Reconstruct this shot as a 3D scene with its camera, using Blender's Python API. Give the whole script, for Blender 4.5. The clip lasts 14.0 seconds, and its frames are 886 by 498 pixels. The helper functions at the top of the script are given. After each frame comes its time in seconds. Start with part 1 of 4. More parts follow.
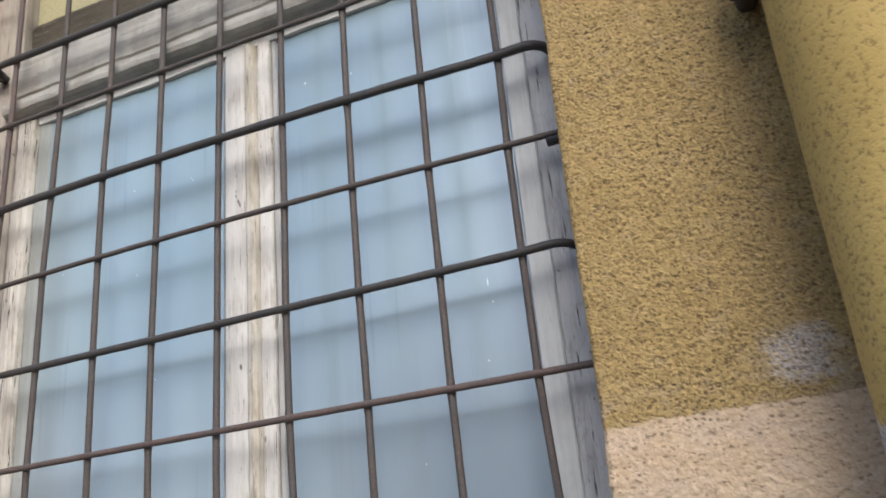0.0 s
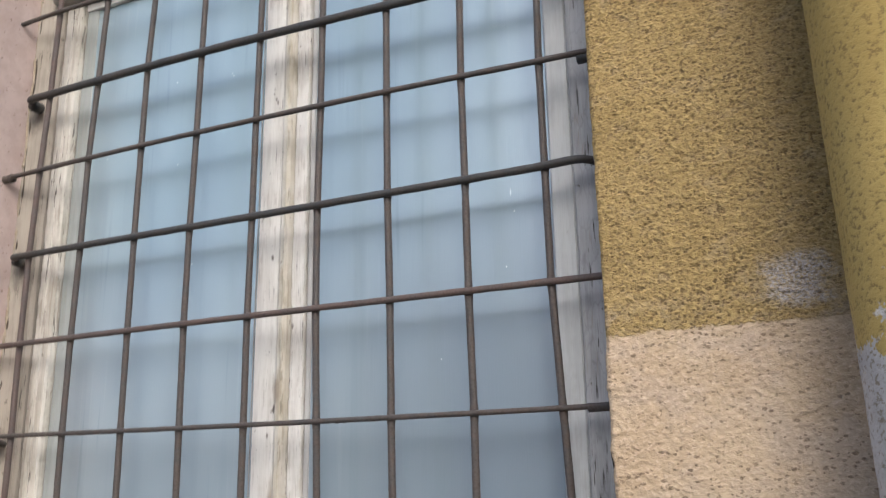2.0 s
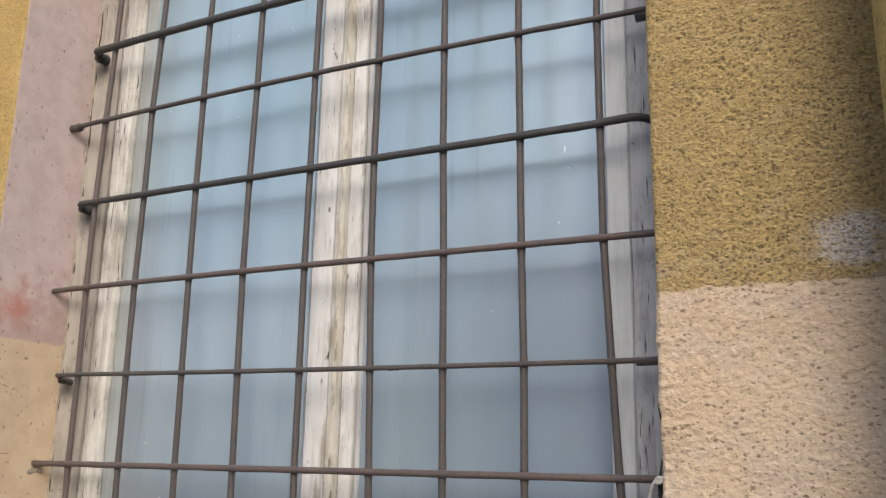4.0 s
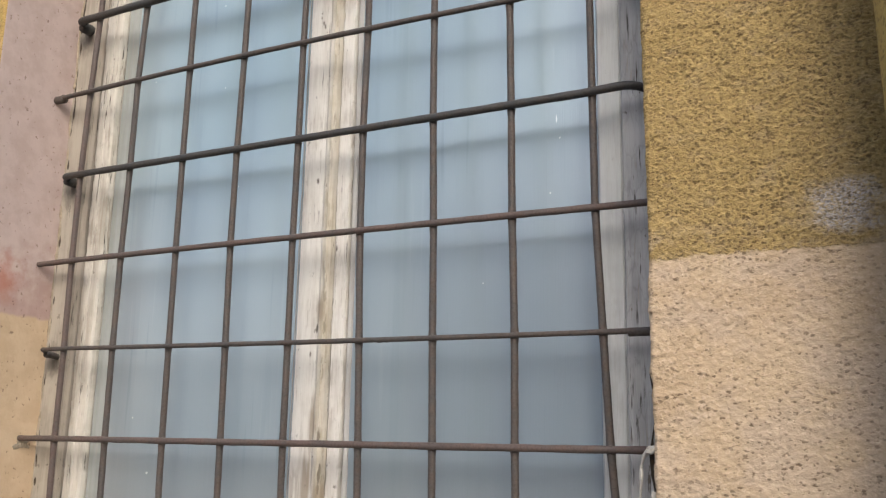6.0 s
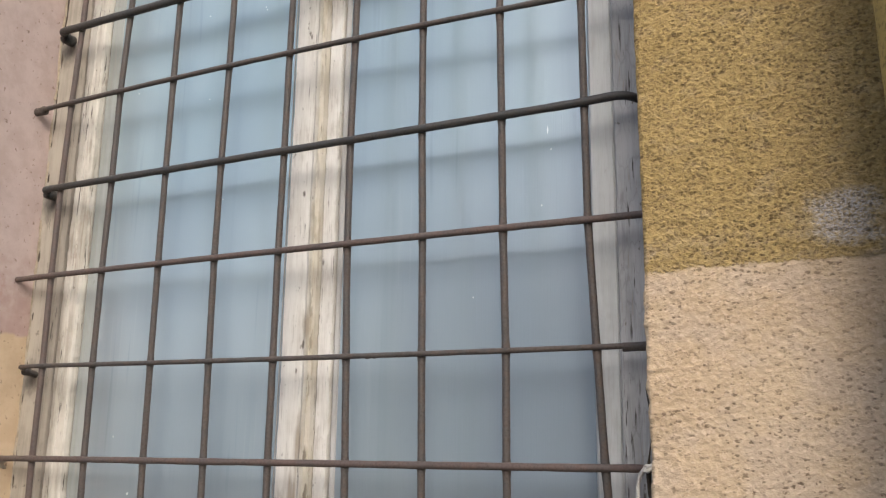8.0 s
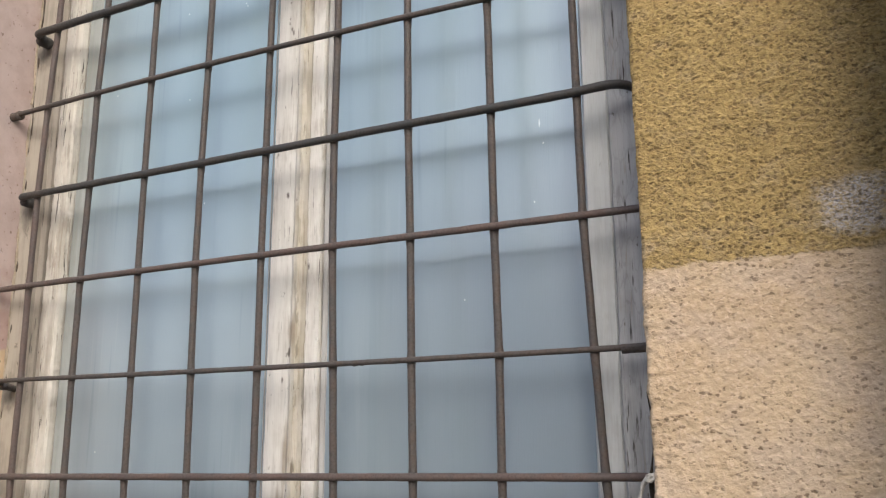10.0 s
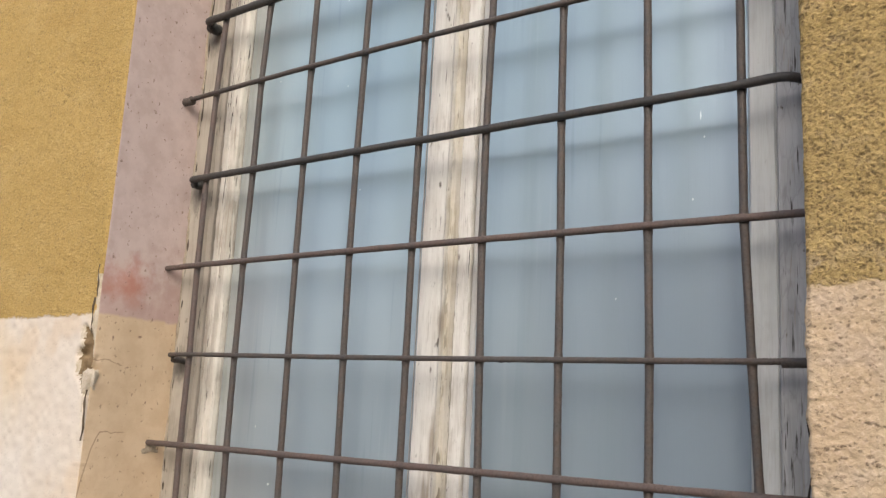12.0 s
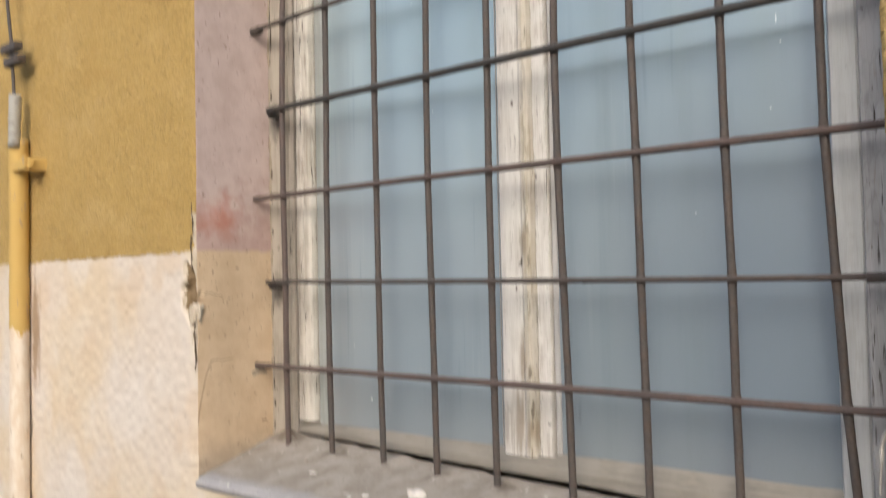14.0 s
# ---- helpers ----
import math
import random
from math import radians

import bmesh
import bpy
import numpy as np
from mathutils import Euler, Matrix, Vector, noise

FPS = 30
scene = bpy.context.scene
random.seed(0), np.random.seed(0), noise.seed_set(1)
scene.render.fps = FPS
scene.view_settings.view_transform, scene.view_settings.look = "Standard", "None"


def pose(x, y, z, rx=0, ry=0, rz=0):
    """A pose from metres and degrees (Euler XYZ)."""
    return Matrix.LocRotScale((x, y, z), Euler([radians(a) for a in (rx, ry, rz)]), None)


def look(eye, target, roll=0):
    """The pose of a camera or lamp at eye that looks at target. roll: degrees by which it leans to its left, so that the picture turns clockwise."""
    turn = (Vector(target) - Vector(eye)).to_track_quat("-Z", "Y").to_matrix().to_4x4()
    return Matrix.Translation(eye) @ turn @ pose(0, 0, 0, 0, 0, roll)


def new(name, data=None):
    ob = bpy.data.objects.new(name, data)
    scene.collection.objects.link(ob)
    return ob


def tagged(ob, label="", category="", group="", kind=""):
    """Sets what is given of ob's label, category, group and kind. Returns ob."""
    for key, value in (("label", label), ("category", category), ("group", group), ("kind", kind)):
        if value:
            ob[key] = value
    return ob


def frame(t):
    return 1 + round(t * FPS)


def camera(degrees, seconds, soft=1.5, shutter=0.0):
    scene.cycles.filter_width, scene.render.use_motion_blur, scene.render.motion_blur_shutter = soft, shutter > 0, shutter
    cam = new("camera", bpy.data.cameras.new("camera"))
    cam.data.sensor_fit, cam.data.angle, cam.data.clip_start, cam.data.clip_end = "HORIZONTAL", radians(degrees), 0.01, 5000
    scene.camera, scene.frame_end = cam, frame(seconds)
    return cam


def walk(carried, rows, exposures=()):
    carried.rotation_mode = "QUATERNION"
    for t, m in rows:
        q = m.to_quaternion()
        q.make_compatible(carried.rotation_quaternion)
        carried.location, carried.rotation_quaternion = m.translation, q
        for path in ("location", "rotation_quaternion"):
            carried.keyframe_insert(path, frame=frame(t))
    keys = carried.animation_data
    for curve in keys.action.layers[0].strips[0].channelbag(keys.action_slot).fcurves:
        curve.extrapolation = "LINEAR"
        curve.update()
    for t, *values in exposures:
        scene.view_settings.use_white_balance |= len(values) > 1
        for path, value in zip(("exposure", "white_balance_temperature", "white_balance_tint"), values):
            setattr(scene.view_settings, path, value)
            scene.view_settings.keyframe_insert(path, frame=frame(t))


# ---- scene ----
# The wall stands along x and faces -y; the grille is in the plane y = 0.
cam = camera(50.68, 14.0, soft=1.25, shutter=0.5)
# seconds, eye x y z, yaw to the left of +y, pitch up, lean
ROWS = [
    (0, 0.8820, -1.1553, 1.3835, 22.739, 21.436, -5.315),
    (0.5, 0.9025, -1.1785, 1.3911, 21.869, 18.294, -6.730),
    (1, 0.9080, -1.1977, 1.3789, 21.969, 16.262, -6.955),
    (1.5, 0.9182, -1.2037, 1.3779, 24.173, 16.584, -5.782),
    (2, 0.9173, -1.2086, 1.3643, 25.104, 15.707, -0.958),
    (2.5, 0.9232, -1.2191, 1.3520, 26.186, 15.405, 1.546),
    (3, 0.9197, -1.2295, 1.3457, 27.439, 14.865, 1.918),
    (5.3, 0.9189, -1.2383, 1.3479, 28.223, 11.995, 0.516),
    (5.5, 0.9215, -1.2331, 1.3414, 28.110, 12.292, 0.329),
    (6, 0.9113, -1.2170, 1.3340, 27.476, 12.215, 1.006),
    (6.5, 0.8988, -1.2007, 1.3359, 26.882, 11.918, 0.305),
    (7, 0.8963, -1.2035, 1.3382, 26.685, 12.300, 0.398),
    (7.5, 0.8982, -1.2065, 1.3371, 26.607, 12.698, 0.399),
    (8, 0.8925, -1.1914, 1.3365, 26.608, 13.231, 0.751),
    (10.3, 0.8770, -1.1253, 1.3495, 26.720, 13.561, -0.384),
    (10.5, 0.8739, -1.1282, 1.3573, 26.682, 15.870, 0.825),
    (10.7, 0.8711, -1.1270, 1.3711, 32.000, 16.008, 2.947),
    (10.8, 0.8787, -1.1183, 1.3793, 33.503, 16.285, 4.479),
    (11, 0.8836, -1.1164, 1.3794, 34.335, 16.650, 2.855),
    (11.5, 0.8909, -1.1086, 1.3933, 35.768, 12.707, 2.666),
    (12, 0.8927, -1.1071, 1.3983, 36.956, 10.872, 3.055),
    (12.5, 0.8896, -1.1141, 1.3918, 37.354, 9.322, 0.050),
    (13, 0.8928, -1.1140, 1.3955, 36.365, 7.739, -0.492),
    (13.2, 0.8899, -1.1206, 1.4164, 36.026, 4.400, -0.482),
    (13.4, 0.9033, -1.1176, 1.4521, 37.055, 0.646, 0.916),
    (13.5, 0.9093, -1.1197, 1.4663, 38.511, -1.721, 1.390),
    (13.6, 0.9082, -1.1080, 1.4929, 40.191, -3.971, 0.350),
    (13.7, 0.9090, -1.1218, 1.4908, 40.958, -3.866, -0.149),
    (13.8, 0.9105, -1.1319, 1.4934, 41.388, -1.777, -0.389),
    (14, 0.9213, -1.1299, 1.4959, 42.099, 2.187, -1.192),
]


def aim(x, y, z, yaw, pitch, lean):
    a, b = radians(yaw), radians(pitch)
    ahead = Vector((-math.sin(a) * math.cos(b), math.cos(a) * math.cos(b), math.sin(b)))
    return look(Vector((x, y, z)), Vector((x, y, z)) + 2 * ahead, lean)


EXPOSURES = [(0.0, 0.68, 5650, 10), (1.5, 0.65, 5690, 10), (3.0, 0.65, 5710, 10), (5.5, 0.64, 6040, 10), (8.0, 0.64, 6010, 10), (10.5, 0.64, 5980, 10), (12.5, 0.65, 6100, 10), (14.0, 0.64, 6120, 10)]
walk(cam, [(t, aim(*row)) for t, *row in ROWS], EXPOSURES)

# ---- light: an overcast street, the sky above the added opposite wall ----
world = bpy.data.worlds.new("overcast_sky")
scene.world = world
world.use_nodes = True
wn, wl = world.node_tree.nodes, world.node_tree.links
sky = wn.new("ShaderNodeTexSky")
sky.sky_type = "NISHITA"
sky.sun_disc = False
sky.sun_elevation, sky.sun_rotation = radians(30), radians(152)
sky.air_density, sky.dust_density, sky.ozone_density = 1.0, 4.0, 0.8
wn["Background"].inputs["Strength"].default_value = 0.15
wl.new(sky.outputs["Color"], wn["Background"].inputs["Color"])

sun_data = bpy.data.lights.new("sun", "SUN")
sun_data.energy, sun_data.angle, sun_data.color = 0.6, radians(30), (1.0, 0.97, 0.93)
sun = new("sun", sun_data)
sun.matrix_world = look((4.0, -7.4, 6.0), (0.0, 0.0, 1.5))


# ---- materials ----
class Mat:
    """A node material; its methods add nodes and give back their outputs."""

    def __init__(self, name, rough=0.8, metal=0.0, spec=0.5):
        self.m = bpy.data.materials.new(name)
        self.m.use_nodes = True
        self.n, self.l = self.m.node_tree.nodes, self.m.node_tree.links
        self.b = self.n["Principled BSDF"]
        self.b.inputs["Roughness"].default_value = rough
        self.b.inputs["Metallic"].default_value = metal
        self.b.inputs["Specular IOR Level"].default_value = spec
        self.co = self.n.new("ShaderNodeTexCoord").outputs["Object"]

    def put(self, node, key, v):
        s = node.inputs[key]
        if isinstance(v, bpy.types.NodeSocket):
            self.l.new(v, s)
        else:
            s.default_value = (*v, 1) if isinstance(v, tuple) and len(v) == 3 and s.type == "RGBA" else v

    def at(self, scale=(1, 1, 1), shift=(0, 0, 0)):
        k = self.n.new("ShaderNodeMapping")
        self.put(k, "Vector", self.co)
        k.inputs["Scale"].default_value, k.inputs["Location"].default_value = scale, shift
        return k.outputs["Vector"]

    def noise(self, scale=(1, 1, 1), detail=3.0, rough=0.55, shift=(0, 0, 0), warp=0.0):
        k = self.n.new("ShaderNodeTexNoise")
        self.put(k, "Vector", self.at(scale, shift))
        for key, v in (("Scale", 1.0), ("Detail", detail), ("Roughness", rough), ("Distortion", warp)):
            k.inputs[key].default_value = v
        return k.outputs["Fac"]

    def ramp(self, fac, lo, hi, a=0.0, b=1.0):
        """a below lo, b above hi."""
        k = self.n.new("ShaderNodeMapRange")
        k.interpolation_type = "SMOOTHSTEP"
        for key, v in (("Value", fac), ("From Min", lo), ("From Max", hi), ("To Min", a), ("To Max", b)):
            self.put(k, key, v)
        return k.outputs["Result"]

    def math(self, op, a, b=0.0):
        k = self.n.new("ShaderNodeMath")
        k.operation = op
        self.put(k, 0, a), self.put(k, 1, b)
        return k.outputs[0]

    def mix(self, fac, a, b, blend="MIX"):
        k = self.n.new("ShaderNodeMix")
        k.data_type, k.blend_type = "RGBA", blend
        self.put(k, 0, fac), self.put(k, 6, a), self.put(k, 7, b)
        return k.outputs[2]

    def xyz(self):
        k = self.n.new("ShaderNodeSeparateXYZ")
        self.put(k, 0, self.co)
        return k.outputs

    def spot(self, centre, size, wobble, lo=0.75, hi=1.05):
        """1 in an uneven patch round centre, 0 outside it."""
        k = self.n.new("ShaderNodeVectorMath")
        k.operation = "LENGTH"
        inv = tuple(1 / s for s in size)
        self.put(k, 0, self.at(inv, tuple(-c * i for c, i in zip(centre, inv))))
        far = self.math("ADD", k.outputs["Value"], wobble)
        return self.ramp(far, lo, hi, 1.0, 0.0)

    def holes(self, scale, size, share, ragged, shift=(0, 0, 0)):
        """Separate small pits, 1 inside: one to a cell of the scaled space at most. share: how many cells have one; ragged: warps their outline."""
        bent = self.n.new("ShaderNodeVectorMath")
        bent.operation = "MULTIPLY_ADD"
        wobble = self.n.new("ShaderNodeTexNoise")
        self.put(wobble, "Vector", self.at(tuple(v * 2.1 for v in scale), shift))
        wobble.inputs["Scale"].default_value, wobble.inputs["Detail"].default_value = 1.0, 2.0
        self.put(bent, 0, wobble.outputs["Color"])
        bent.inputs[1].default_value = (ragged,) * 3
        self.put(bent, 2, self.at(scale, shift))
        cell = self.n.new("ShaderNodeTexVoronoi")
        self.put(cell, "Vector", bent.outputs[0])
        cell.inputs["Scale"].default_value = 1.0
        dice = self.n.new("ShaderNodeSeparateColor")
        self.put(dice, 0, cell.outputs["Color"])
        reach = self.math("MULTIPLY", self.ramp(dice.outputs[0], 1.0 - share, 1.0, 0.0, 1.0), size)
        gap = self.math("SUBTRACT", reach, cell.outputs["Distance"])
        return self.ramp(gap, -0.06, 0.10)

    def bump(self, height, strength, distance, under=None):
        k = self.n.new("ShaderNodeBump")
        self.put(k, "Height", height)
        k.inputs["Strength"].default_value, k.inputs["Distance"].default_value = strength, distance
        if under is not None:
            self.put(k, "Normal", under)
        return k.outputs["Normal"]

    def done(self, colour, normal=None, rough=None):
        self.put(self.b, "Base Color", colour)
        if normal is not None:
            self.put(self.b, "Normal", normal)
        if rough is not None:
            self.put(self.b, "Roughness", rough)
        return self.m


PAINT_Z = 1.568  # where the ochre paint meets the cream plinth


def plaster_wall():
    """Rough cast plaster, ochre above and cream below, with scattered pits, dirt and shade in their colour."""
    k = Mat("wall_plaster", 0.92, spec=0.25)
    x, y, z = k.xyz()
    grain = k.noise((235, 235, 285), 3.0, 0.55)
    fine = k.noise((330, 330, 430), 2.0, 0.55)
    broad = k.noise((7, 7, 7), 3.0, 0.6)
    mid = k.noise((28, 28, 40), 3.0, 0.6)
    edge = k.math("ADD", k.math("MULTIPLY", k.math("SUBTRACT", mid, 0.5), 0.018), k.math("MULTIPLY", k.math("SUBTRACT", grain, 0.5), 0.012))
    level = k.math("ADD", k.math("ADD", z, edge), k.ramp(x, 0.3, 0.6, 0.0, 0.0065))
    up = k.ramp(level, PAINT_Z - 0.003, PAINT_Z + 0.003)
    right = k.ramp(x, 0.3, 0.55)
    left = k.math("SUBTRACT", 1.0, right)
    ochre = k.mix(k.ramp(broad, 0.3, 0.7), (0.37, 0.262, 0.103), (0.425, 0.303, 0.126))
    ochre = k.mix(k.ramp(mid, 0.5, 0.75, 0.0, 0.5), ochre, (0.41, 0.315, 0.185))
    ochre = k.mix(k.math("MULTIPLY", left, 0.65), ochre, (0.52, 0.345, 0.105))
    cloud = k.noise((8, 8, 10), 4.0, 0.62, shift=(6.3, 0, 2.9))
    ochre = k.mix(k.math("MULTIPLY", left, k.ramp(cloud, 0.52, 0.68, 0.0, 0.45)), ochre, (0.56, 0.40, 0.17))
    ochre = k.mix(k.math("MULTIPLY", left, k.ramp(cloud, 0.34, 0.46, 0.35, 0.0)), ochre, (0.42, 0.265, 0.075))
    # the paint is thin and greyish just above its lower edge
    thin = k.math("MULTIPLY", k.ramp(level, PAINT_Z + 0.012, PAINT_Z + 0.045, 1.0, 0.0), k.ramp(k.noise((16, 16, 34), 3.0, 0.6, shift=(1.4, 0, 3)), 0.46, 0.60, 0.0, 0.55))
    ochre = k.mix(k.math("MULTIPLY", thin, right), ochre, (0.40, 0.325, 0.24))
    cream = k.mix(k.ramp(broad, 0.3, 0.7), (0.515, 0.388, 0.248), (0.565, 0.438, 0.288))
    cream = k.mix(k.ramp(k.noise((12, 12, 18), 3.0, 0.6, shift=(7, 0, 1)), 0.42, 0.62, 0.0, 0.45), cream, (0.50, 0.405, 0.315))
    faded = k.mix(k.ramp(broad, 0.35, 0.65), (0.645, 0.525, 0.365), (0.665, 0.57, 0.435))
    washed = k.ramp(k.noise((3.2, 3.2, 2.4), 3.0, 0.5, shift=(2.2, 0, 1.7)), 0.43, 0.62, 0.0, 0.6)
    faded = k.mix(washed, faded, (0.65, 0.59, 0.525))
    # trowelled patches, pinkish and whiter, on the smoother stretch
    blotch = k.noise((6.5, 6.5, 4.5), 3.0, 0.5, shift=(4.1, 0, 7.7))
    faded = k.mix(k.ramp(blotch, 0.50, 0.62, 0.0, 0.55), faded, (0.70, 0.64, 0.56))
    faded = k.mix(k.ramp(blotch, 0.34, 0.42, 0.5, 0.0), faded, (0.61, 0.475, 0.325))
    cream = k.mix(left, cream, faded)
    colour = k.mix(up, cream, ochre)
    # lime patch beside the downpipe
    lime = k.spot((0.842, -0.138, 1.608), (0.047, 0.2, 0.034), k.math("MULTIPLY", k.math("SUBTRACT", mid, 0.5), 1.6), 0.45, 1.15)
    lime = k.math("MULTIPLY", lime, k.ramp(fine, 0.35, 0.6, 0.35, 1.0))
    colour = k.mix(lime, colour, (0.54, 0.50, 0.46))
    # a brown run of damp beside the conductor's tube
    damp = k.spot((-1.268, -0.138, 1.40), (0.028, 0.2, 0.17), k.math("MULTIPLY", k.math("SUBTRACT", k.noise((45, 45, 10), 4.0, 0.65), 0.5), 2.0), 0.3, 1.15)
    colour = k.mix(k.math("MULTIPLY", damp, k.math("MULTIPLY", k.math("SUBTRACT", 1.0, up), 0.95)), colour, (0.33, 0.23, 0.145))
    # bare white plaster below the sill
    bare = k.ramp(k.math("ADD", k.noise((5, 5, 7), 4.0, 0.6, shift=(3.1, 0, 0.4)), k.math("ADD", k.ramp(z, 0.9, 1.12, 0.08, -0.02), k.ramp(x, -0.38, -0.16, -0.14, 0.17))), 0.55, 0.60)
    bare = k.math("MULTIPLY", bare, k.ramp(z, 1.10, 1.125, 1.0, 0.0))
    chipped = k.spot((0.640, -0.138, 1.150), (0.034, 0.2, 0.075), k.math("MULTIPLY", k.math("SUBTRACT", mid, 0.5), 2.2), 0.6, 0.9)
    colour = k.mix(k.math("MAXIMUM", bare, k.math("MULTIPLY", chipped, 0.8)), colour, (0.74, 0.70, 0.62))
    # pits between the grains, dark with dirt and painted shade: large flat ones and many small ones, crowded in some
    # stretches
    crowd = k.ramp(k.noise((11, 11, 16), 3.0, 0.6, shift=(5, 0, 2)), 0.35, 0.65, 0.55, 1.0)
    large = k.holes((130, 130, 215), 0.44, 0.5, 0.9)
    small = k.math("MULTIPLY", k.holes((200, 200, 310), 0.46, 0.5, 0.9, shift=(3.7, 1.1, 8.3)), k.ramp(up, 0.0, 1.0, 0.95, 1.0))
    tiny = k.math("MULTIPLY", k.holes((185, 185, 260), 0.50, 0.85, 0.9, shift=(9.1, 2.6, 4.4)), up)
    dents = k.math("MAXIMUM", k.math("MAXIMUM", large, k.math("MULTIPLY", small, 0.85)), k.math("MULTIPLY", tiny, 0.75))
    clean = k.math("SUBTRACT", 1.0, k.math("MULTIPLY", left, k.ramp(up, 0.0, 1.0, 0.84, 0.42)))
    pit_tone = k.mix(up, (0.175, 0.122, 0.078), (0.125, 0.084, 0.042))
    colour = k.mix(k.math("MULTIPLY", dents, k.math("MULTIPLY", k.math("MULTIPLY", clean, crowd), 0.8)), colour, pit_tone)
    # hollows darkened and raised grains lightened in colour, like lit relief
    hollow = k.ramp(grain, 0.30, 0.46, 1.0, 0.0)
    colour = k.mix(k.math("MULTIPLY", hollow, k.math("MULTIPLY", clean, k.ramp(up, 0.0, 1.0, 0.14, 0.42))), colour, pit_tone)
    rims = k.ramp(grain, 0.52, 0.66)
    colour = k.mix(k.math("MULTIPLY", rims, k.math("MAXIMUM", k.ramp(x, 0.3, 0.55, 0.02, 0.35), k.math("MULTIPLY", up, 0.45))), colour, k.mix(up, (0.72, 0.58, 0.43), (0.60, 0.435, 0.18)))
    soft = k.math("MAXIMUM", k.ramp(x, 0.3, 0.55, 0.07, 0.42), k.math("MULTIPLY", up, k.ramp(x, 0.3, 0.55, 0.8, 1.0)))
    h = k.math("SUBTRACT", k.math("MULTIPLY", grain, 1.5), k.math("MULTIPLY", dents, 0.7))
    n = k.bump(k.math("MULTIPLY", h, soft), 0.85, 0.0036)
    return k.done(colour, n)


def plaster_reveal():
    """Smoother plaster of the window reveal: faded mauve above, beige below, with a red stain and hairline cracks."""
    k = Mat("reveal_plaster", 0.9, spec=0.25)
    x, y, z = k.xyz()
    mid = k.noise((25, 25, 25), 4.0, 0.6)
    pit = k.noise((115, 115, 105), 3.0, 0.55)
    fine = k.noise((350, 350, 350), 2.0, 0.5)
    up = k.ramp(k.math("ADD", z, k.math("MULTIPLY", k.math("SUBTRACT", mid, 0.5), 0.02)), PAINT_Z - 0.002, PAINT_Z + 0.006)
    mauve = k.mix(k.ramp(mid, 0.35, 0.65), (0.475, 0.375, 0.33), (0.545, 0.44, 0.395))
    beige = k.mix(k.ramp(mid, 0.35, 0.65), (0.545, 0.41, 0.265), (0.605, 0.47, 0.315))
    low = k.ramp(k.math("ADD", z, k.math("MULTIPLY", k.math("SUBTRACT", mid, 0.5), 0.25)), 1.58, 1.72, 0.4, 0.0)
    mauve = k.mix(low, mauve, (0.36, 0.20, 0.165))
    colour = k.mix(up, beige, mauve)
    red = k.spot((-0.6, -0.085, 1.640), (0.3, 0.046, 0.044), k.math("MULTIPLY", k.math("SUBTRACT", mid, 0.5), 2.6), 0.0, 1.4)
    colour = k.mix(k.math("MULTIPLY", red, 0.55), colour, (0.44, 0.135, 0.075))
    crack = 0.0
    for level, y0, y1, lean in ((1.487, -0.14, -0.08, -0.12),):
        wave = k.math("MULTIPLY", k.math("SUBTRACT", k.noise((30, 30, 30), 3.0, 0.6, shift=(0, level * 9, 0)), 0.5), 0.02)
        line = k.math("SUBTRACT", k.math("ADD", z, wave), k.math("ADD", k.math("MULTIPLY", y, lean), level - lean * (y0 + y1) / 2))
        line = k.ramp(k.math("ABSOLUTE", line), 0.0002, 0.0016 * max(1.0, lean), 1.0, 0.0)
        line = k.math("MULTIPLY", line, k.math("MULTIPLY", k.ramp(y, y0 - 0.01, y0), k.ramp(y, y1, y1 + 0.01, 1.0, 0.0)))
        crack = k.math("MAXIMUM", crack, line)
    # a crack that runs level, then turns down towards the corner
    back = k.math("MINIMUM", k.math("ADD", y, 0.100), 0.0)
    wave = k.math("MULTIPLY", k.math("SUBTRACT", k.noise((40, 40, 40), 3.0, 0.6), 0.5), 0.012)
    line = k.math("ABSOLUTE", k.math("ADD", k.math("SUBTRACT", k.math("ADD", z, wave), 1.362), k.math("MULTIPLY", k.math("MULTIPLY", back, back), 110.0)))
    line = k.ramp(line, 0.0003, k.math("ADD", 0.0016, k.math("MULTIPLY", back, -0.30)), 1.0, 0.0)
    crack = k.math("MAXIMUM", crack, k.math("MULTIPLY", line, k.ramp(y, -0.062, -0.05, 1.0, 0.0)))
    colour = k.mix(k.math("MULTIPLY", crack, 0.6), colour, (0.16, 0.10, 0.06))
    colour = k.mix(k.ramp(pit, 0.27, 0.36, 0.7, 0.0), colour, (0.19, 0.125, 0.09))
    dust = k.ramp(k.math("ADD", z, k.math("MULTIPLY", mid, 0.08)), 1.19, 1.27, 0.6, 0.0)
    colour = k.mix(dust, colour, (0.34, 0.29, 0.23))
    n = k.bump(k.math("MAXIMUM", pit, 0.28), 0.25, 0.003, k.bump(k.ramp(pit, 0.27, 0.36), 0.5, 0.002))
    n = k.bump(fine, 0.3, 0.0008, n)
    return k.done(colour, k.bump(crack, -0.5, 0.002, n))


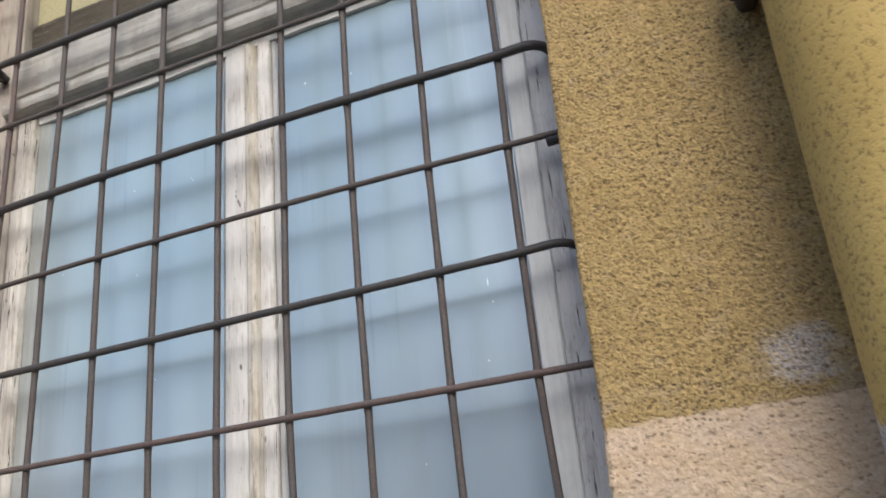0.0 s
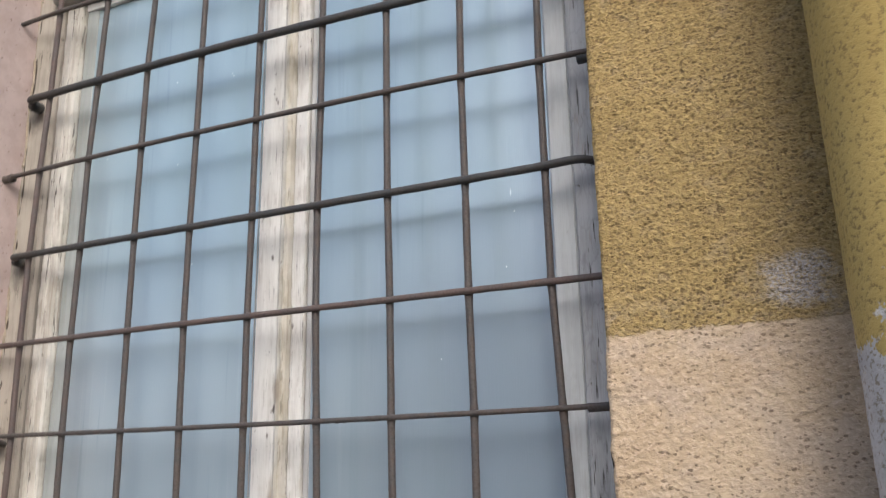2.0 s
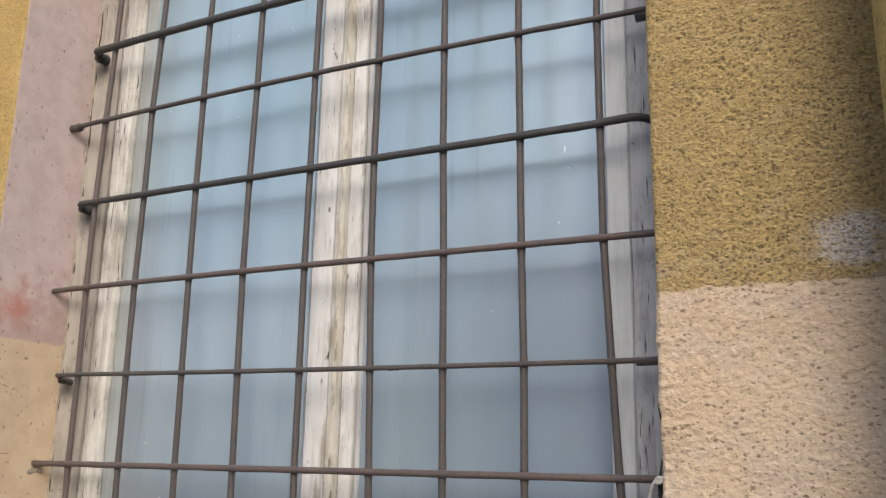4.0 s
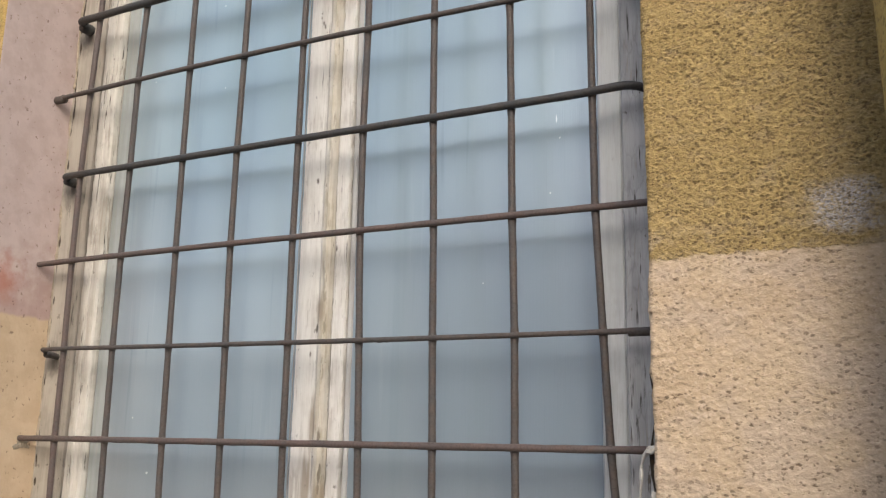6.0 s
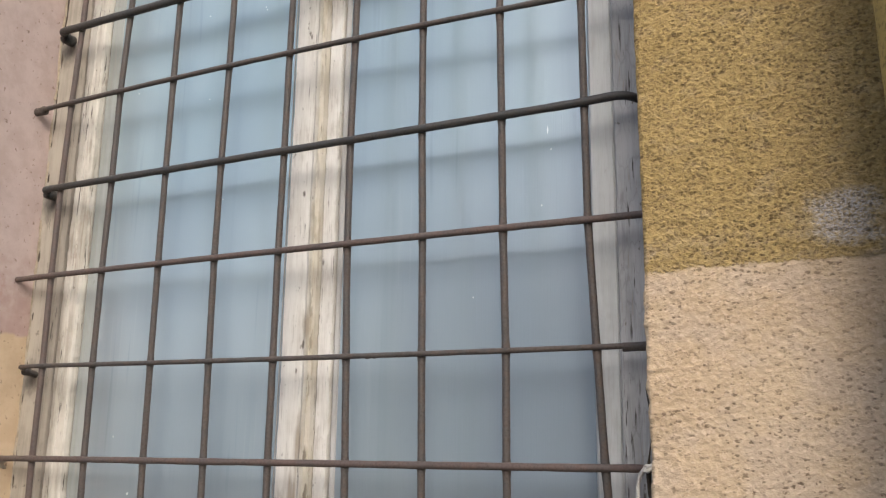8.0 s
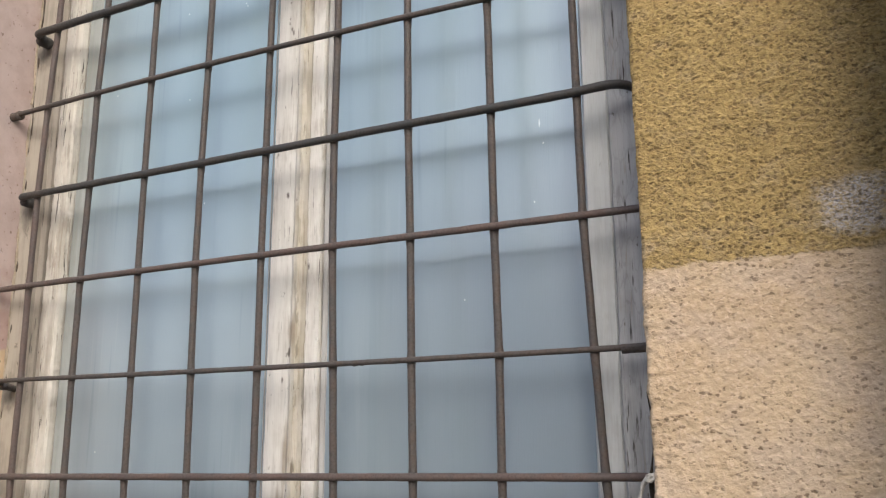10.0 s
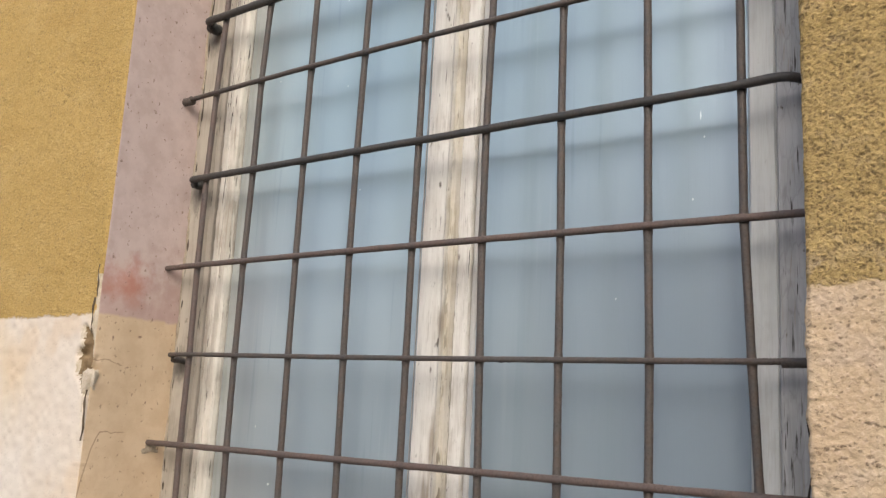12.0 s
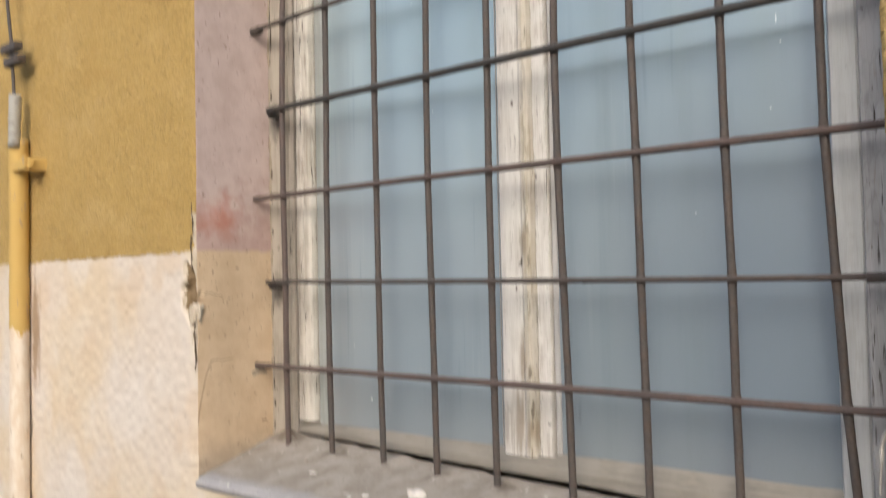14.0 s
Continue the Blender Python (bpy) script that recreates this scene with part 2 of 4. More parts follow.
def old_wood(name, white, grey, worn, along="z", crack_amount=0.5, stain=0.0, split=0.0, craze=0.0, shade_smears=(), nails=()):
    """Weathered paint on wood, the grain along one axis."""
    k = Mat(name, 0.75, spec=0.35)
    f = {"z": (1, 1, 0.05), "x": (0.05, 1, 1)}[along]
    s = lambda v: tuple(v * c for c in f)
    grain = k.noise(s(230), 3.0, 0.6)
    streak = k.noise(s(90), 3.0, 0.6)
    fine = k.noise(s(600), 3.0, 0.6)
    blot = k.noise((14, 14, 9), 4.0, 0.65)
    speck = k.noise((90, 90, 60), 3.0, 0.6)
    where = k.math("ADD", k.math("MULTIPLY", streak, 0.45), k.math("MULTIPLY", blot, 0.55))
    colour = k.mix(k.ramp(where, 0.43, 0.62), white, grey)
    peel = k.ramp(k.math("ADD", k.math("MULTIPLY", grain, 0.5), k.math("MULTIPLY", blot, 0.5)), 0.56, 0.60)
    colour = k.mix(k.math("MULTIPLY", peel, worn), colour, (0.34, 0.30, 0.25))
    if stain:
        x, y, z = k.xyz()
        wander = k.math("MULTIPLY", k.math("SUBTRACT", k.noise((1, 1, 6), 3.0, 0.6), 0.5), 0.03)
        band = k.math("ABSOLUTE", k.math("SUBTRACT", k.math("ADD", x, wander), 0.030))
        green = k.math("MULTIPLY", k.ramp(band, 0.001, 0.017, 1.0, 0.0), k.ramp(blot, 0.35, 0.6, 0.5, 1.0))
        colour = k.mix(k.math("MULTIPLY", green, stain), colour, (0.37, 0.315, 0.19))
        rot = k.math("MULTIPLY", k.ramp(band, 0.001, 0.006, 1.0, 0.0), k.ramp(k.noise((120, 120, 22), 3.0, 0.65), 0.52, 0.60))
        colour = k.mix(k.math("MULTIPLY", rot, k.ramp(z, 1.35, 1.75, 0.8, 0.25)), colour, (0.10, 0.08, 0.055))
        for rx, rz, rh in ((0.006, 1.275, 0.055), (0.016, 1.37, 0.05), (0.030, 1.26, 0.03), (0.022, 1.56, 0.03)):
            soft_rot = k.spot((rx, 0.058, rz), (0.012, 0.4, rh), k.math("MULTIPLY", k.math("SUBTRACT", streak, 0.5), 3.0), 0.1, 1.1)
            colour = k.mix(k.math("MULTIPLY", soft_rot, 0.75), colour, (0.25, 0.195, 0.135))
    lines = k.ramp(grain, 0.30 + split * 0.5, 0.345 + split * 0.5, 1.0, 0.0)
    lines = k.math("MULTIPLY", lines, k.ramp(blot, 0.44 - split, 0.58 - split, 0.0, crack_amount))
    chips = k.math("MULTIPLY", k.ramp(speck, 0.28, 0.33, 1.0, 0.0), k.ramp(streak, 0.4, 0.6, 0.2, crack_amount))
    if craze:
        cell = k.n.new("ShaderNodeTexVoronoi")
        cell.feature = "DISTANCE_TO_EDGE"
        bent = k.n.new("ShaderNodeVectorMath")
        bent.operation = "ADD"
        k.put(bent, 0, k.at((120, 25, 19)))
        sway = k.n.new("ShaderNodeCombineXYZ")
        k.put(sway, 0, k.math("MULTIPLY", streak, 0.7)), k.put(sway, 2, k.math("MULTIPLY", speck, 0.5))
        k.put(bent, 1, sway.outputs[0])
        k.put(cell, "Vector", bent.outputs[0])
        cell.inputs["Scale"].default_value = 1.0
        web = k.ramp(cell.outputs["Distance"], 0.01, 0.06, 1.0, 0.0)
        lines = k.math("MAXIMUM", lines, k.math("MULTIPLY", web, k.ramp(blot, 0.40, 0.58, 0.1, craze)))
    colour = k.mix(lines, colour, (0.06, 0.05, 0.042))
    colour = k.mix(chips, colour, (0.14, 0.12, 0.095))
    for nx, nz in nails:  # rusted nail heads and knots
        head = k.spot((nx, 0.058, nz), (0.0032, 0.5, 0.0075), k.math("MULTIPLY", k.math("SUBTRACT", speck, 0.5), 1.6), 0.3, 1.0)
        colour = k.mix(k.math("MULTIPLY", head, 0.85), colour, (0.085, 0.065, 0.05))
    for sx, sz in shade_smears:  # rust and soot stains with the bar ends' shadow painted in
        stain_shade = k.spot((sx, 0.04, sz), (0.034, 0.5, 0.048), k.math("MULTIPLY", k.math("SUBTRACT", speck, 0.5), 0.8), 0.1, 1.0)
        colour = k.mix(k.math("MULTIPLY", stain_shade, 0.85), colour, (0.07, 0.065, 0.06))
    colour = k.mix(k.ramp(fine, 0.45, 0.7, 0.0, 0.16), colour, (0.28, 0.25, 0.2))
    h = k.math("SUBTRACT", k.math("MULTIPLY", grain, 0.4), k.math("ADD", lines, chips))
    return k.done(colour, k.bump(fine, 0.2, 0.0005, k.bump(h, 0.5, 0.0014)))


def iron(name, base, rust, amount, rough=0.62):
    k = Mat(name, rough, spec=0.4)
    blot = k.noise((35, 35, 35), 4.0, 0.65)
    fine = k.noise((300, 300, 300), 3.0, 0.6)
    colour = k.mix(k.ramp(blot, 0.38, 0.62, 0.0, amount), base, rust)
    colour = k.mix(k.ramp(fine, 0.45, 0.7, 0.0, 0.3), colour, tuple(c * 0.45 for c in base))
    n = k.bump(fine, 0.5, 0.0009, k.bump(blot, 0.5, 0.002))
    return k.done(colour, n, k.ramp(fine, 0.3, 0.7, rough - 0.12, rough + 0.18))


def frosted_pane(name, wash, flecks=()):
    """Whitewashed, dusty frosted glass with reflection tints painted in; wash: scales its colours; flecks: x, z and
    height of drops of paint.
    """
    k = Mat(name, 0.35, spec=0.6)
    tone = lambda *c: tuple(v * wash for v in c)
    x, y, z = k.xyz()
    blot = k.noise((3, 3, 2.2), 3.0, 0.55)
    runs = k.noise((34, 34, 1.6), 3.0, 0.6)
    drips = k.noise((85, 85, 3.0), 2.0, 0.55, shift=(4.2, 0, 1.3))
    dust = k.noise((260, 260, 260), 2.0, 0.6)
    # reflections of sky and street painted in: cooler above, greyer below
    street_tint = k.ramp(k.math("ADD", z, k.math("MULTIPLY", k.math("SUBTRACT", blot, 0.5), 0.5)), 1.5, 2.0, 1.0, 0.0)
    colour = k.mix(street_tint, k.mix(k.ramp(blot, 0.3, 0.7), tone(0.220, 0.276, 0.296), tone(0.268, 0.322, 0.338)), k.mix(k.ramp(blot, 0.3, 0.7), tone(0.230, 0.260, 0.291), tone(0.279, 0.306, 0.333)))
    # the darker, bluer reflection at the lower right is put into the colour too
    colour = k.mix(k.math("MULTIPLY", k.ramp(k.math("ADD", x, k.math("MULTIPLY", blot, 0.2)), 0.22, 0.52, 0.0, 0.85), k.math("MULTIPLY", street_tint, street_tint)), colour, tone(0.199, 0.231, 0.279))
    colour = k.mix(k.ramp(runs, 0.52, 0.75, 0.0, 0.24), colour, tone(0.185, 0.222, 0.245))
    patch = k.ramp(k.noise((6, 6, 2.5), 2.0, 0.5, shift=(2.7, 0, 5.1)), 0.45, 0.65)
    colour = k.mix(k.math("MULTIPLY", k.ramp(drips, 0.60, 0.74, 0.0, 0.5), patch), colour, tone(0.165, 0.205, 0.235))
    colour = k.mix(k.math("MULTIPLY", k.ramp(drips, 0.30, 0.40, 0.16, 0.0), patch), colour, tone(0.36, 0.385, 0.395))
    low = k.ramp(k.math("ADD", z, k.math("MULTIPLY", blot, 0.12)), 1.27, 1.42, 0.45, 0.0)
    colour = k.mix(low, colour, tone(0.215, 0.206, 0.208))
    specks = k.ramp(k.noise((85, 85, 85), 0.0, 0.4), 0.868, 0.885)
    for fx, fz, fh in flecks:
        specks = k.math("MAXIMUM", specks, k.spot((fx, 0.069, fz), (0.0013, 0.05, fh * 0.45), k.math("MULTIPLY", k.math("SUBTRACT", dust, 0.5), 1.2), 0.5, 1.1))
    colour = k.mix(k.math("MULTIPLY", specks, 0.85), colour, (0.72, 0.73, 0.72))
    k.b.inputs["Coat Weight"].default_value = 1.0
    k.b.inputs["Coat Roughness"].default_value = 0.26
    k.b.inputs["Coat Tint"].default_value = (0.92, 0.995, 1.0, 1.0)
    k.b.inputs["Coat IOR"].default_value = 2.5
    rough = k.math("ADD", k.ramp(dust, 0.3, 0.7, 0.32, 0.5), k.math("MULTIPLY", low, 0.4))
    # the brush has left fine upright furrows, fewer towards the top
    furrow = k.math("MULTIPLY", k.noise((800, 800, 5), 1.0, 0.5), k.ramp(z, 1.85, 2.15, 1.0, 0.4))
    brushed = k.bump(furrow, 0.35, 0.0006, k.bump(runs, 0.08, 0.001))
    k.put(k.b, "Coat Normal", brushed)
    return k.done(colour, k.bump(drips, 0.05, 0.0006, brushed), rough)


def sill_cement():
    """Dusty cement, blue-grey where the drip edge is washed clean."""
    k = Mat("sill_cement", 0.95, spec=0.2)
    x, y, z = k.xyz()
    mid = k.noise((22, 22, 22), 4.0, 0.65)
    fine = k.noise((240, 240, 240), 3.0, 0.6)
    front = k.ramp(k.math("ADD", y, k.math("MULTIPLY", k.math("SUBTRACT", mid, 0.5), 0.05)), -0.140, -0.112, 1.0, 0.0)
    dust = k.mix(k.ramp(mid, 0.35, 0.65), (0.25, 0.222, 0.187), (0.33, 0.298, 0.258))
    clean = k.mix(k.ramp(mid, 0.35, 0.65), (0.315, 0.305, 0.302), (0.385, 0.372, 0.365))
    rust = 0.0
    for bx in (-0.511, -0.385, -0.251, -0.126, 0.001, 0.141, 0.266, 0.396, 0.545):
        rust = k.math("MAXIMUM", rust, k.spot((bx + 0.006, 0.010, 1.177), (0.026, 0.026, 0.05), k.math("MULTIPLY", k.math("SUBTRACT", mid, 0.5), 2.5), 0.0, 1.1))
    dust = k.mix(k.math("MULTIPLY", rust, 0.8), dust, (0.10, 0.078, 0.058))
    swept = k.spot((-0.548, 0.03, 1.205), (0.05, 0.04, 0.06), k.math("MULTIPLY", k.math("SUBTRACT", mid, 0.5), 3.0), 0.1, 1.1)
    dust = k.mix(k.math("MULTIPLY", swept, 0.75), dust, (0.135, 0.105, 0.075))
    soot = k.spot((0.560, 0.012, 1.177), (0.045, 0.045, 0.08), k.math("MULTIPLY", k.math("SUBTRACT", mid, 0.5), 2.5), 0.1, 1.1)
    dust = k.mix(k.math("MULTIPLY", soot, 0.85), dust, (0.045, 0.037, 0.032))
    colour = k.mix(front, dust, clean)
    colour = k.mix(k.ramp(fine, 0.30, 0.42, 0.55, 0.0), colour, (0.14, 0.12, 0.1))
    colour = k.mix(k.ramp(k.noise((75, 75, 75), 2.0, 0.5), 0.70, 0.74, 0.0, 0.8), colour, (0.62, 0.58, 0.52))
    return k.done(colour, k.bump(fine, 0.5, 0.0015, k.bump(mid, 0.4, 0.004)))


def pipe_paint():
    """Ochre paint on a downpipe, flaked to pale grey lower down."""
    k = Mat("pipe_paint", 0.7, spec=0.35)
    x, y, z = k.xyz()
    mid = k.noise((24, 24, 24), 4.0, 0.65)
    fine = k.noise((150, 150, 190), 3.5, 0.65)
    spots = k.noise((60, 60, 75), 3.0, 0.6)
    broad = k.noise((6, 6, 4), 2.0, 0.5)
    ochre = k.mix(k.ramp(broad, 0.3, 0.7), (0.41, 0.29, 0.085), (0.475, 0.345, 0.11))
    pale = k.mix(k.ramp(mid, 0.35, 0.65), (0.46, 0.445, 0.43), (0.57, 0.55, 0.53))
    up = k.ramp(k.math("ADD", z, k.math("MULTIPLY", k.math("SUBTRACT", mid, 0.5), 0.30)), 1.496, 1.506)
    colour = k.mix(up, pale, ochre)
    flake = k.spot((0.965, -0.36, 1.520), (0.04, 0.1, 0.052), k.math("MULTIPLY", k.math("SUBTRACT", spots, 0.5), 2.2))
    colour = k.mix(flake, colour, (0.66, 0.64, 0.6))
    colour = k.mix(k.ramp(k.math("ADD", fine, k.math("MULTIPLY", k.math("SUBTRACT", mid, 0.5), 0.12)), 0.34, 0.49, 0.7, 0.0), colour, (0.17, 0.115, 0.04))
    return k.done(colour, k.bump(fine, 0.6, 0.0018, k.bump(mid, 0.25, 0.003)))


def tube_paint():
    """Ochre paint on the conductor's tube, cream and flaking lower down."""
    k = Mat("tube_paint", 0.75, spec=0.3)
    x, y, z = k.xyz()
    mid = k.noise((45, 45, 20), 4.0, 0.65)
    up = k.ramp(k.math("ADD", z, k.math("MULTIPLY", k.math("SUBTRACT", mid, 0.5), 0.10)), 1.405, 1.415)
    colour = k.mix(up, k.mix(k.ramp(mid, 0.35, 0.65), (0.66, 0.54, 0.40), (0.74, 0.66, 0.54)), (0.55, 0.37, 0.115))
    colour = k.mix(k.ramp(k.noise((70, 70, 18), 4.0, 0.65), 0.60, 0.66, 0.0, 0.7), colour, (0.36, 0.27, 0.17))
    return k.done(colour, k.bump(mid, 0.3, 0.001))


def plain(name, a, b, scale=20.0, rough=0.85, bump=0.002):
    k = Mat(name, rough, spec=0.3)
    blot = k.noise((scale,) * 3, 4.0, 0.65)
    fine = k.noise((scale * 12,) * 3, 3.0, 0.6)
    colour = k.mix(k.ramp(blot, 0.35, 0.65), a, b)
    colour = k.mix(k.ramp(fine, 0.4, 0.7, 0.0, 0.25), colour, tuple(c * 0.5 for c in a))
    return k.done(colour, k.bump(fine, 0.4, bump))


M_WALL, M_REVEAL, M_SILL, M_PIPE = plaster_wall(), plaster_reveal(), sill_cement(), pipe_paint()
M_PANE, M_PANE_PALE = frosted_pane("frosted_glass", 1.08, ((0.313, 1.588, 0.004), (0.424, 1.719, 0.004), (0.44, 1.805, 0.004), (0.435, 1.836, 0.016))), frosted_pane("frosted_glass_pale", 1.24, ((-0.106, 2.154, 0.004), (-0.227, 1.999, 0.004), (-0.18, 1.8, 0.004), (-0.392, 1.385, 0.004), (-0.109, 2.16, 0.004)))
M_MULLION = old_wood("mullion_paint", (0.66, 0.635, 0.58), (0.53, 0.50, 0.445), 0.45, crack_amount=0.75, stain=0.48, split=0.015, nails=((0.0, 2.079), (0.002, 1.786), (0.003, 2.073), (0.004, 1.488), (0.004, 1.785), (0.016, 1.528), (0.017, 1.533), (0.043, 1.574), (0.047, 1.662)))
M_STILE = old_wood("stile_paint", (0.59, 0.56, 0.49), (0.40, 0.37, 0.31), 0.8, crack_amount=1.0, split=0.06)
M_POST = old_wood("post_paint", (0.385, 0.345, 0.285), (0.28, 0.25, 0.205), 0.7, crack_amount=1.0, split=0.04, shade_smears=((-0.585, 2.49), (-0.585, 2.155), (-0.585, 1.83), (-0.585, 1.488)))
M_CLEAN = old_wood("clean_paint", (0.57, 0.575, 0.55), (0.49, 0.495, 0.475), 0.15, crack_amount=0.08)
M_WHITE = old_wood("white_paint", (0.80, 0.785, 0.75), (0.68, 0.66, 0.62), 0.3, along="x", crack_amount=0.3)
M_BEAD = old_wood("bead_paint", (0.44, 0.43, 0.41), (0.35, 0.34, 0.32), 0.3, crack_amount=0.3)
M_PUTTY = old_wood("putty_paint", (0.315, 0.33, 0.31), (0.26, 0.275, 0.255), 0.2, crack_amount=0.15)
M_GREY = old_wood("bare_wood", (0.46, 0.458, 0.45), (0.33, 0.328, 0.32), 0.5, crack_amount=1.0, split=0.07, craze=0.18, shade_smears=((0.605, 2.150), (0.605, 1.825), (0.608, 1.476), (0.575, 1.192)))
M_TRANSOM = old_wood("transom_paint", (0.40, 0.385, 0.34), (0.265, 0.255, 0.225), 0.6, along="x", crack_amount=0.7)
M_RAIL = old_wood("rail_paint", (0.27, 0.247, 0.212), (0.21, 0.192, 0.162), 0.4, along="x", crack_amount=0.4)
M_SHADE = old_wood("shaded_wood", (0.085, 0.072, 0.048), (0.06, 0.052, 0.036), 0.3, along="x", crack_amount=0.3)
M_BAR = iron("bar_iron", (0.074, 0.065, 0.058), (0.10, 0.068, 0.051), 0.5)
M_RUST = iron("rusty_iron", (0.10, 0.078, 0.068), (0.125, 0.082, 0.066), 0.7)
M_DARK = iron("dark_iron", (0.05, 0.049, 0.046), (0.068, 0.054, 0.043), 0.5, 0.5)
M_STREET = plain("asphalt", (0.05, 0.05, 0.05), (0.07, 0.068, 0.065), 6.0)
M_OPPOSITE = plain("opposite_plaster", (0.25, 0.19, 0.16), (0.31, 0.24, 0.20), 1.5)
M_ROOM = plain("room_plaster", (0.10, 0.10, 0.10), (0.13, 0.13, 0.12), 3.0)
M_CRUMB = plain("lime_crumb", (0.62, 0.57, 0.52), (0.72, 0.68, 0.62), 60.0)
M_SHADED_MORTAR = plain("shaded_mortar", (0.17, 0.115, 0.06), (0.27, 0.19, 0.105), 50.0, 0.95, 0.004)
M_STRIP = plain("broken_plaster", (0.50, 0.42, 0.30), (0.62, 0.54, 0.42), 60.0, 0.95, 0.003)
M_SEAM = plain("seam_plaster", (0.30, 0.25, 0.18), (0.43, 0.36, 0.27), 90.0, 0.95, 0.003)
M_LOOSE = plain("loose_plaster", (0.36, 0.34, 0.30), (0.47, 0.45, 0.40), 70.0, 0.95, 0.003)
M_CHUNK = plain("pale_plaster", (0.47, 0.40, 0.295), (0.57, 0.50, 0.39), 70.0, 0.95, 0.003)
M_CRACK = plain("crack_dark", (0.09, 0.065, 0.042), (0.15, 0.11, 0.07), 60.0, 0.95, 0.003)
M_GRIME_SHADE = plain("grime_and_shade", (0.045, 0.035, 0.025), (0.08, 0.062, 0.045), 60.0, 0.95, 0.003)


# ---- mesh helpers ----
def mesh_of(name, verts, faces, mats, index=None, smooth=True):
    me = bpy.data.meshes.new(name)
    me.from_pydata([tuple(map(float, v)) for v in verts], [], faces)
    for m in mats:
        me.materials.append(m)
    if index is not None:
        me.polygons.foreach_set("material_index", np.asarray(index, np.int32))
    me.polygons.foreach_set("use_smooth", np.full(len(me.polygons), smooth))
    me.update()
    return me


def part(name, data, parent=None, label="", mat=None):
    """Links a mesh or a bmesh as one object, under a thing if one is given."""
    if isinstance(data, bmesh.types.BMesh):
        me = bpy.data.meshes.new(name)
        data.to_mesh(me)
        data.free()
        data = me
    if mat is not None:
        data.materials.append(mat)
    ob = new(name, data)
    ob.parent = parent
    return tagged(ob, label) if label else ob


LATTICE = np.random.RandomState(7).rand(64, 64, 64)


def lumps(p, scale):
    """Smooth value noise in -1..1 at rows of points; scale: lumps per metre along each axis."""
    q = np.asarray(p, float) * np.asarray(scale, float) + 17.3
    i = np.floor(q).astype(int)
    f = q - i
    f = f * f * (3 - 2 * f)
    out = 0.0
    for dx in (0, 1):
        for dy in (0, 1):
            for dz in (0, 1):
                w = (f[:, 0] if dx else 1 - f[:, 0]) * (f[:, 1] if dy else 1 - f[:, 1]) * (f[:, 2] if dz else 1 - f[:, 2])
                out = out + w * LATTICE[(i[:, 0] + dx) % 64, (i[:, 1] + dy) % 64, (i[:, 2] + dz) % 64]
    return out * 2 - 1


def grid_faces(nu, nv, start=0, flip=False):
    a = (np.arange(nu - 1)[:, None] * nv + np.arange(nv - 1)[None]).ravel() + start
    q = np.stack([a, a + nv, a + nv + 1, a + 1], 1)
    return (q[:, ::-1] if flip else q).tolist()


def box(bm, x0, x1, y0, y1, z0, z1, bevel=0.0):
    made = bmesh.ops.create_cube(bm, size=1.0)["verts"]
    for v in made:
        v.co = ((x0 + x1) / 2 + v.co.x * (x1 - x0), (y0 + y1) / 2 + v.co.y * (y1 - y0), (z0 + z1) / 2 + v.co.z * (z1 - z0))
    if bevel:
        edges = {e for v in made for e in v.link_edges}
        bmesh.ops.bevel(bm, geom=list(edges), offset=bevel, segments=2, affect="EDGES", profile=0.6)
    return bm


def profile_bar(points, length0, length1, along, steps=40, wear=0.0008, seed=0.0):
    """A closed profile drawn out along an axis, with slightly uneven faces. points: pairs across the axis."""
    pts = np.array(points, float)
    ts = np.linspace(length0, length1, steps)
    verts = []
    for t in ts:
        for a, b in pts:
            verts.append((a, b, t) if along == "z" else (t, a, b))
    verts = np.array(verts)
    fine = {"z": (30, 30, 120), "x": (120, 30, 30)}[along]
    move = np.stack([lumps(verts + seed + n, (25, 25, 12)) for n in (0.0, 3.3, 7.1)], 1) * wear * 0.7
    move[:, 0 if along == "z" else 2] += 0.9 * wear * lumps(verts + seed, fine)
    verts += move
    n = len(pts)
    faces = [[i * n + j, i * n + (j + 1) % n, (i + 1) * n + (j + 1) % n, (i + 1) * n + j] for i in range(steps - 1) for j in range(n)]
    faces += [list(range(n))[::-1], [(steps - 1) * n + j for j in range(n)]]
    me = mesh_of("profile", verts, faces, [], smooth=False)
    bm = bmesh.new()
    bm.from_mesh(me)
    bpy.data.meshes.remove(me)
    bmesh.ops.recalc_face_normals(bm, faces=bm.faces)
    return bm


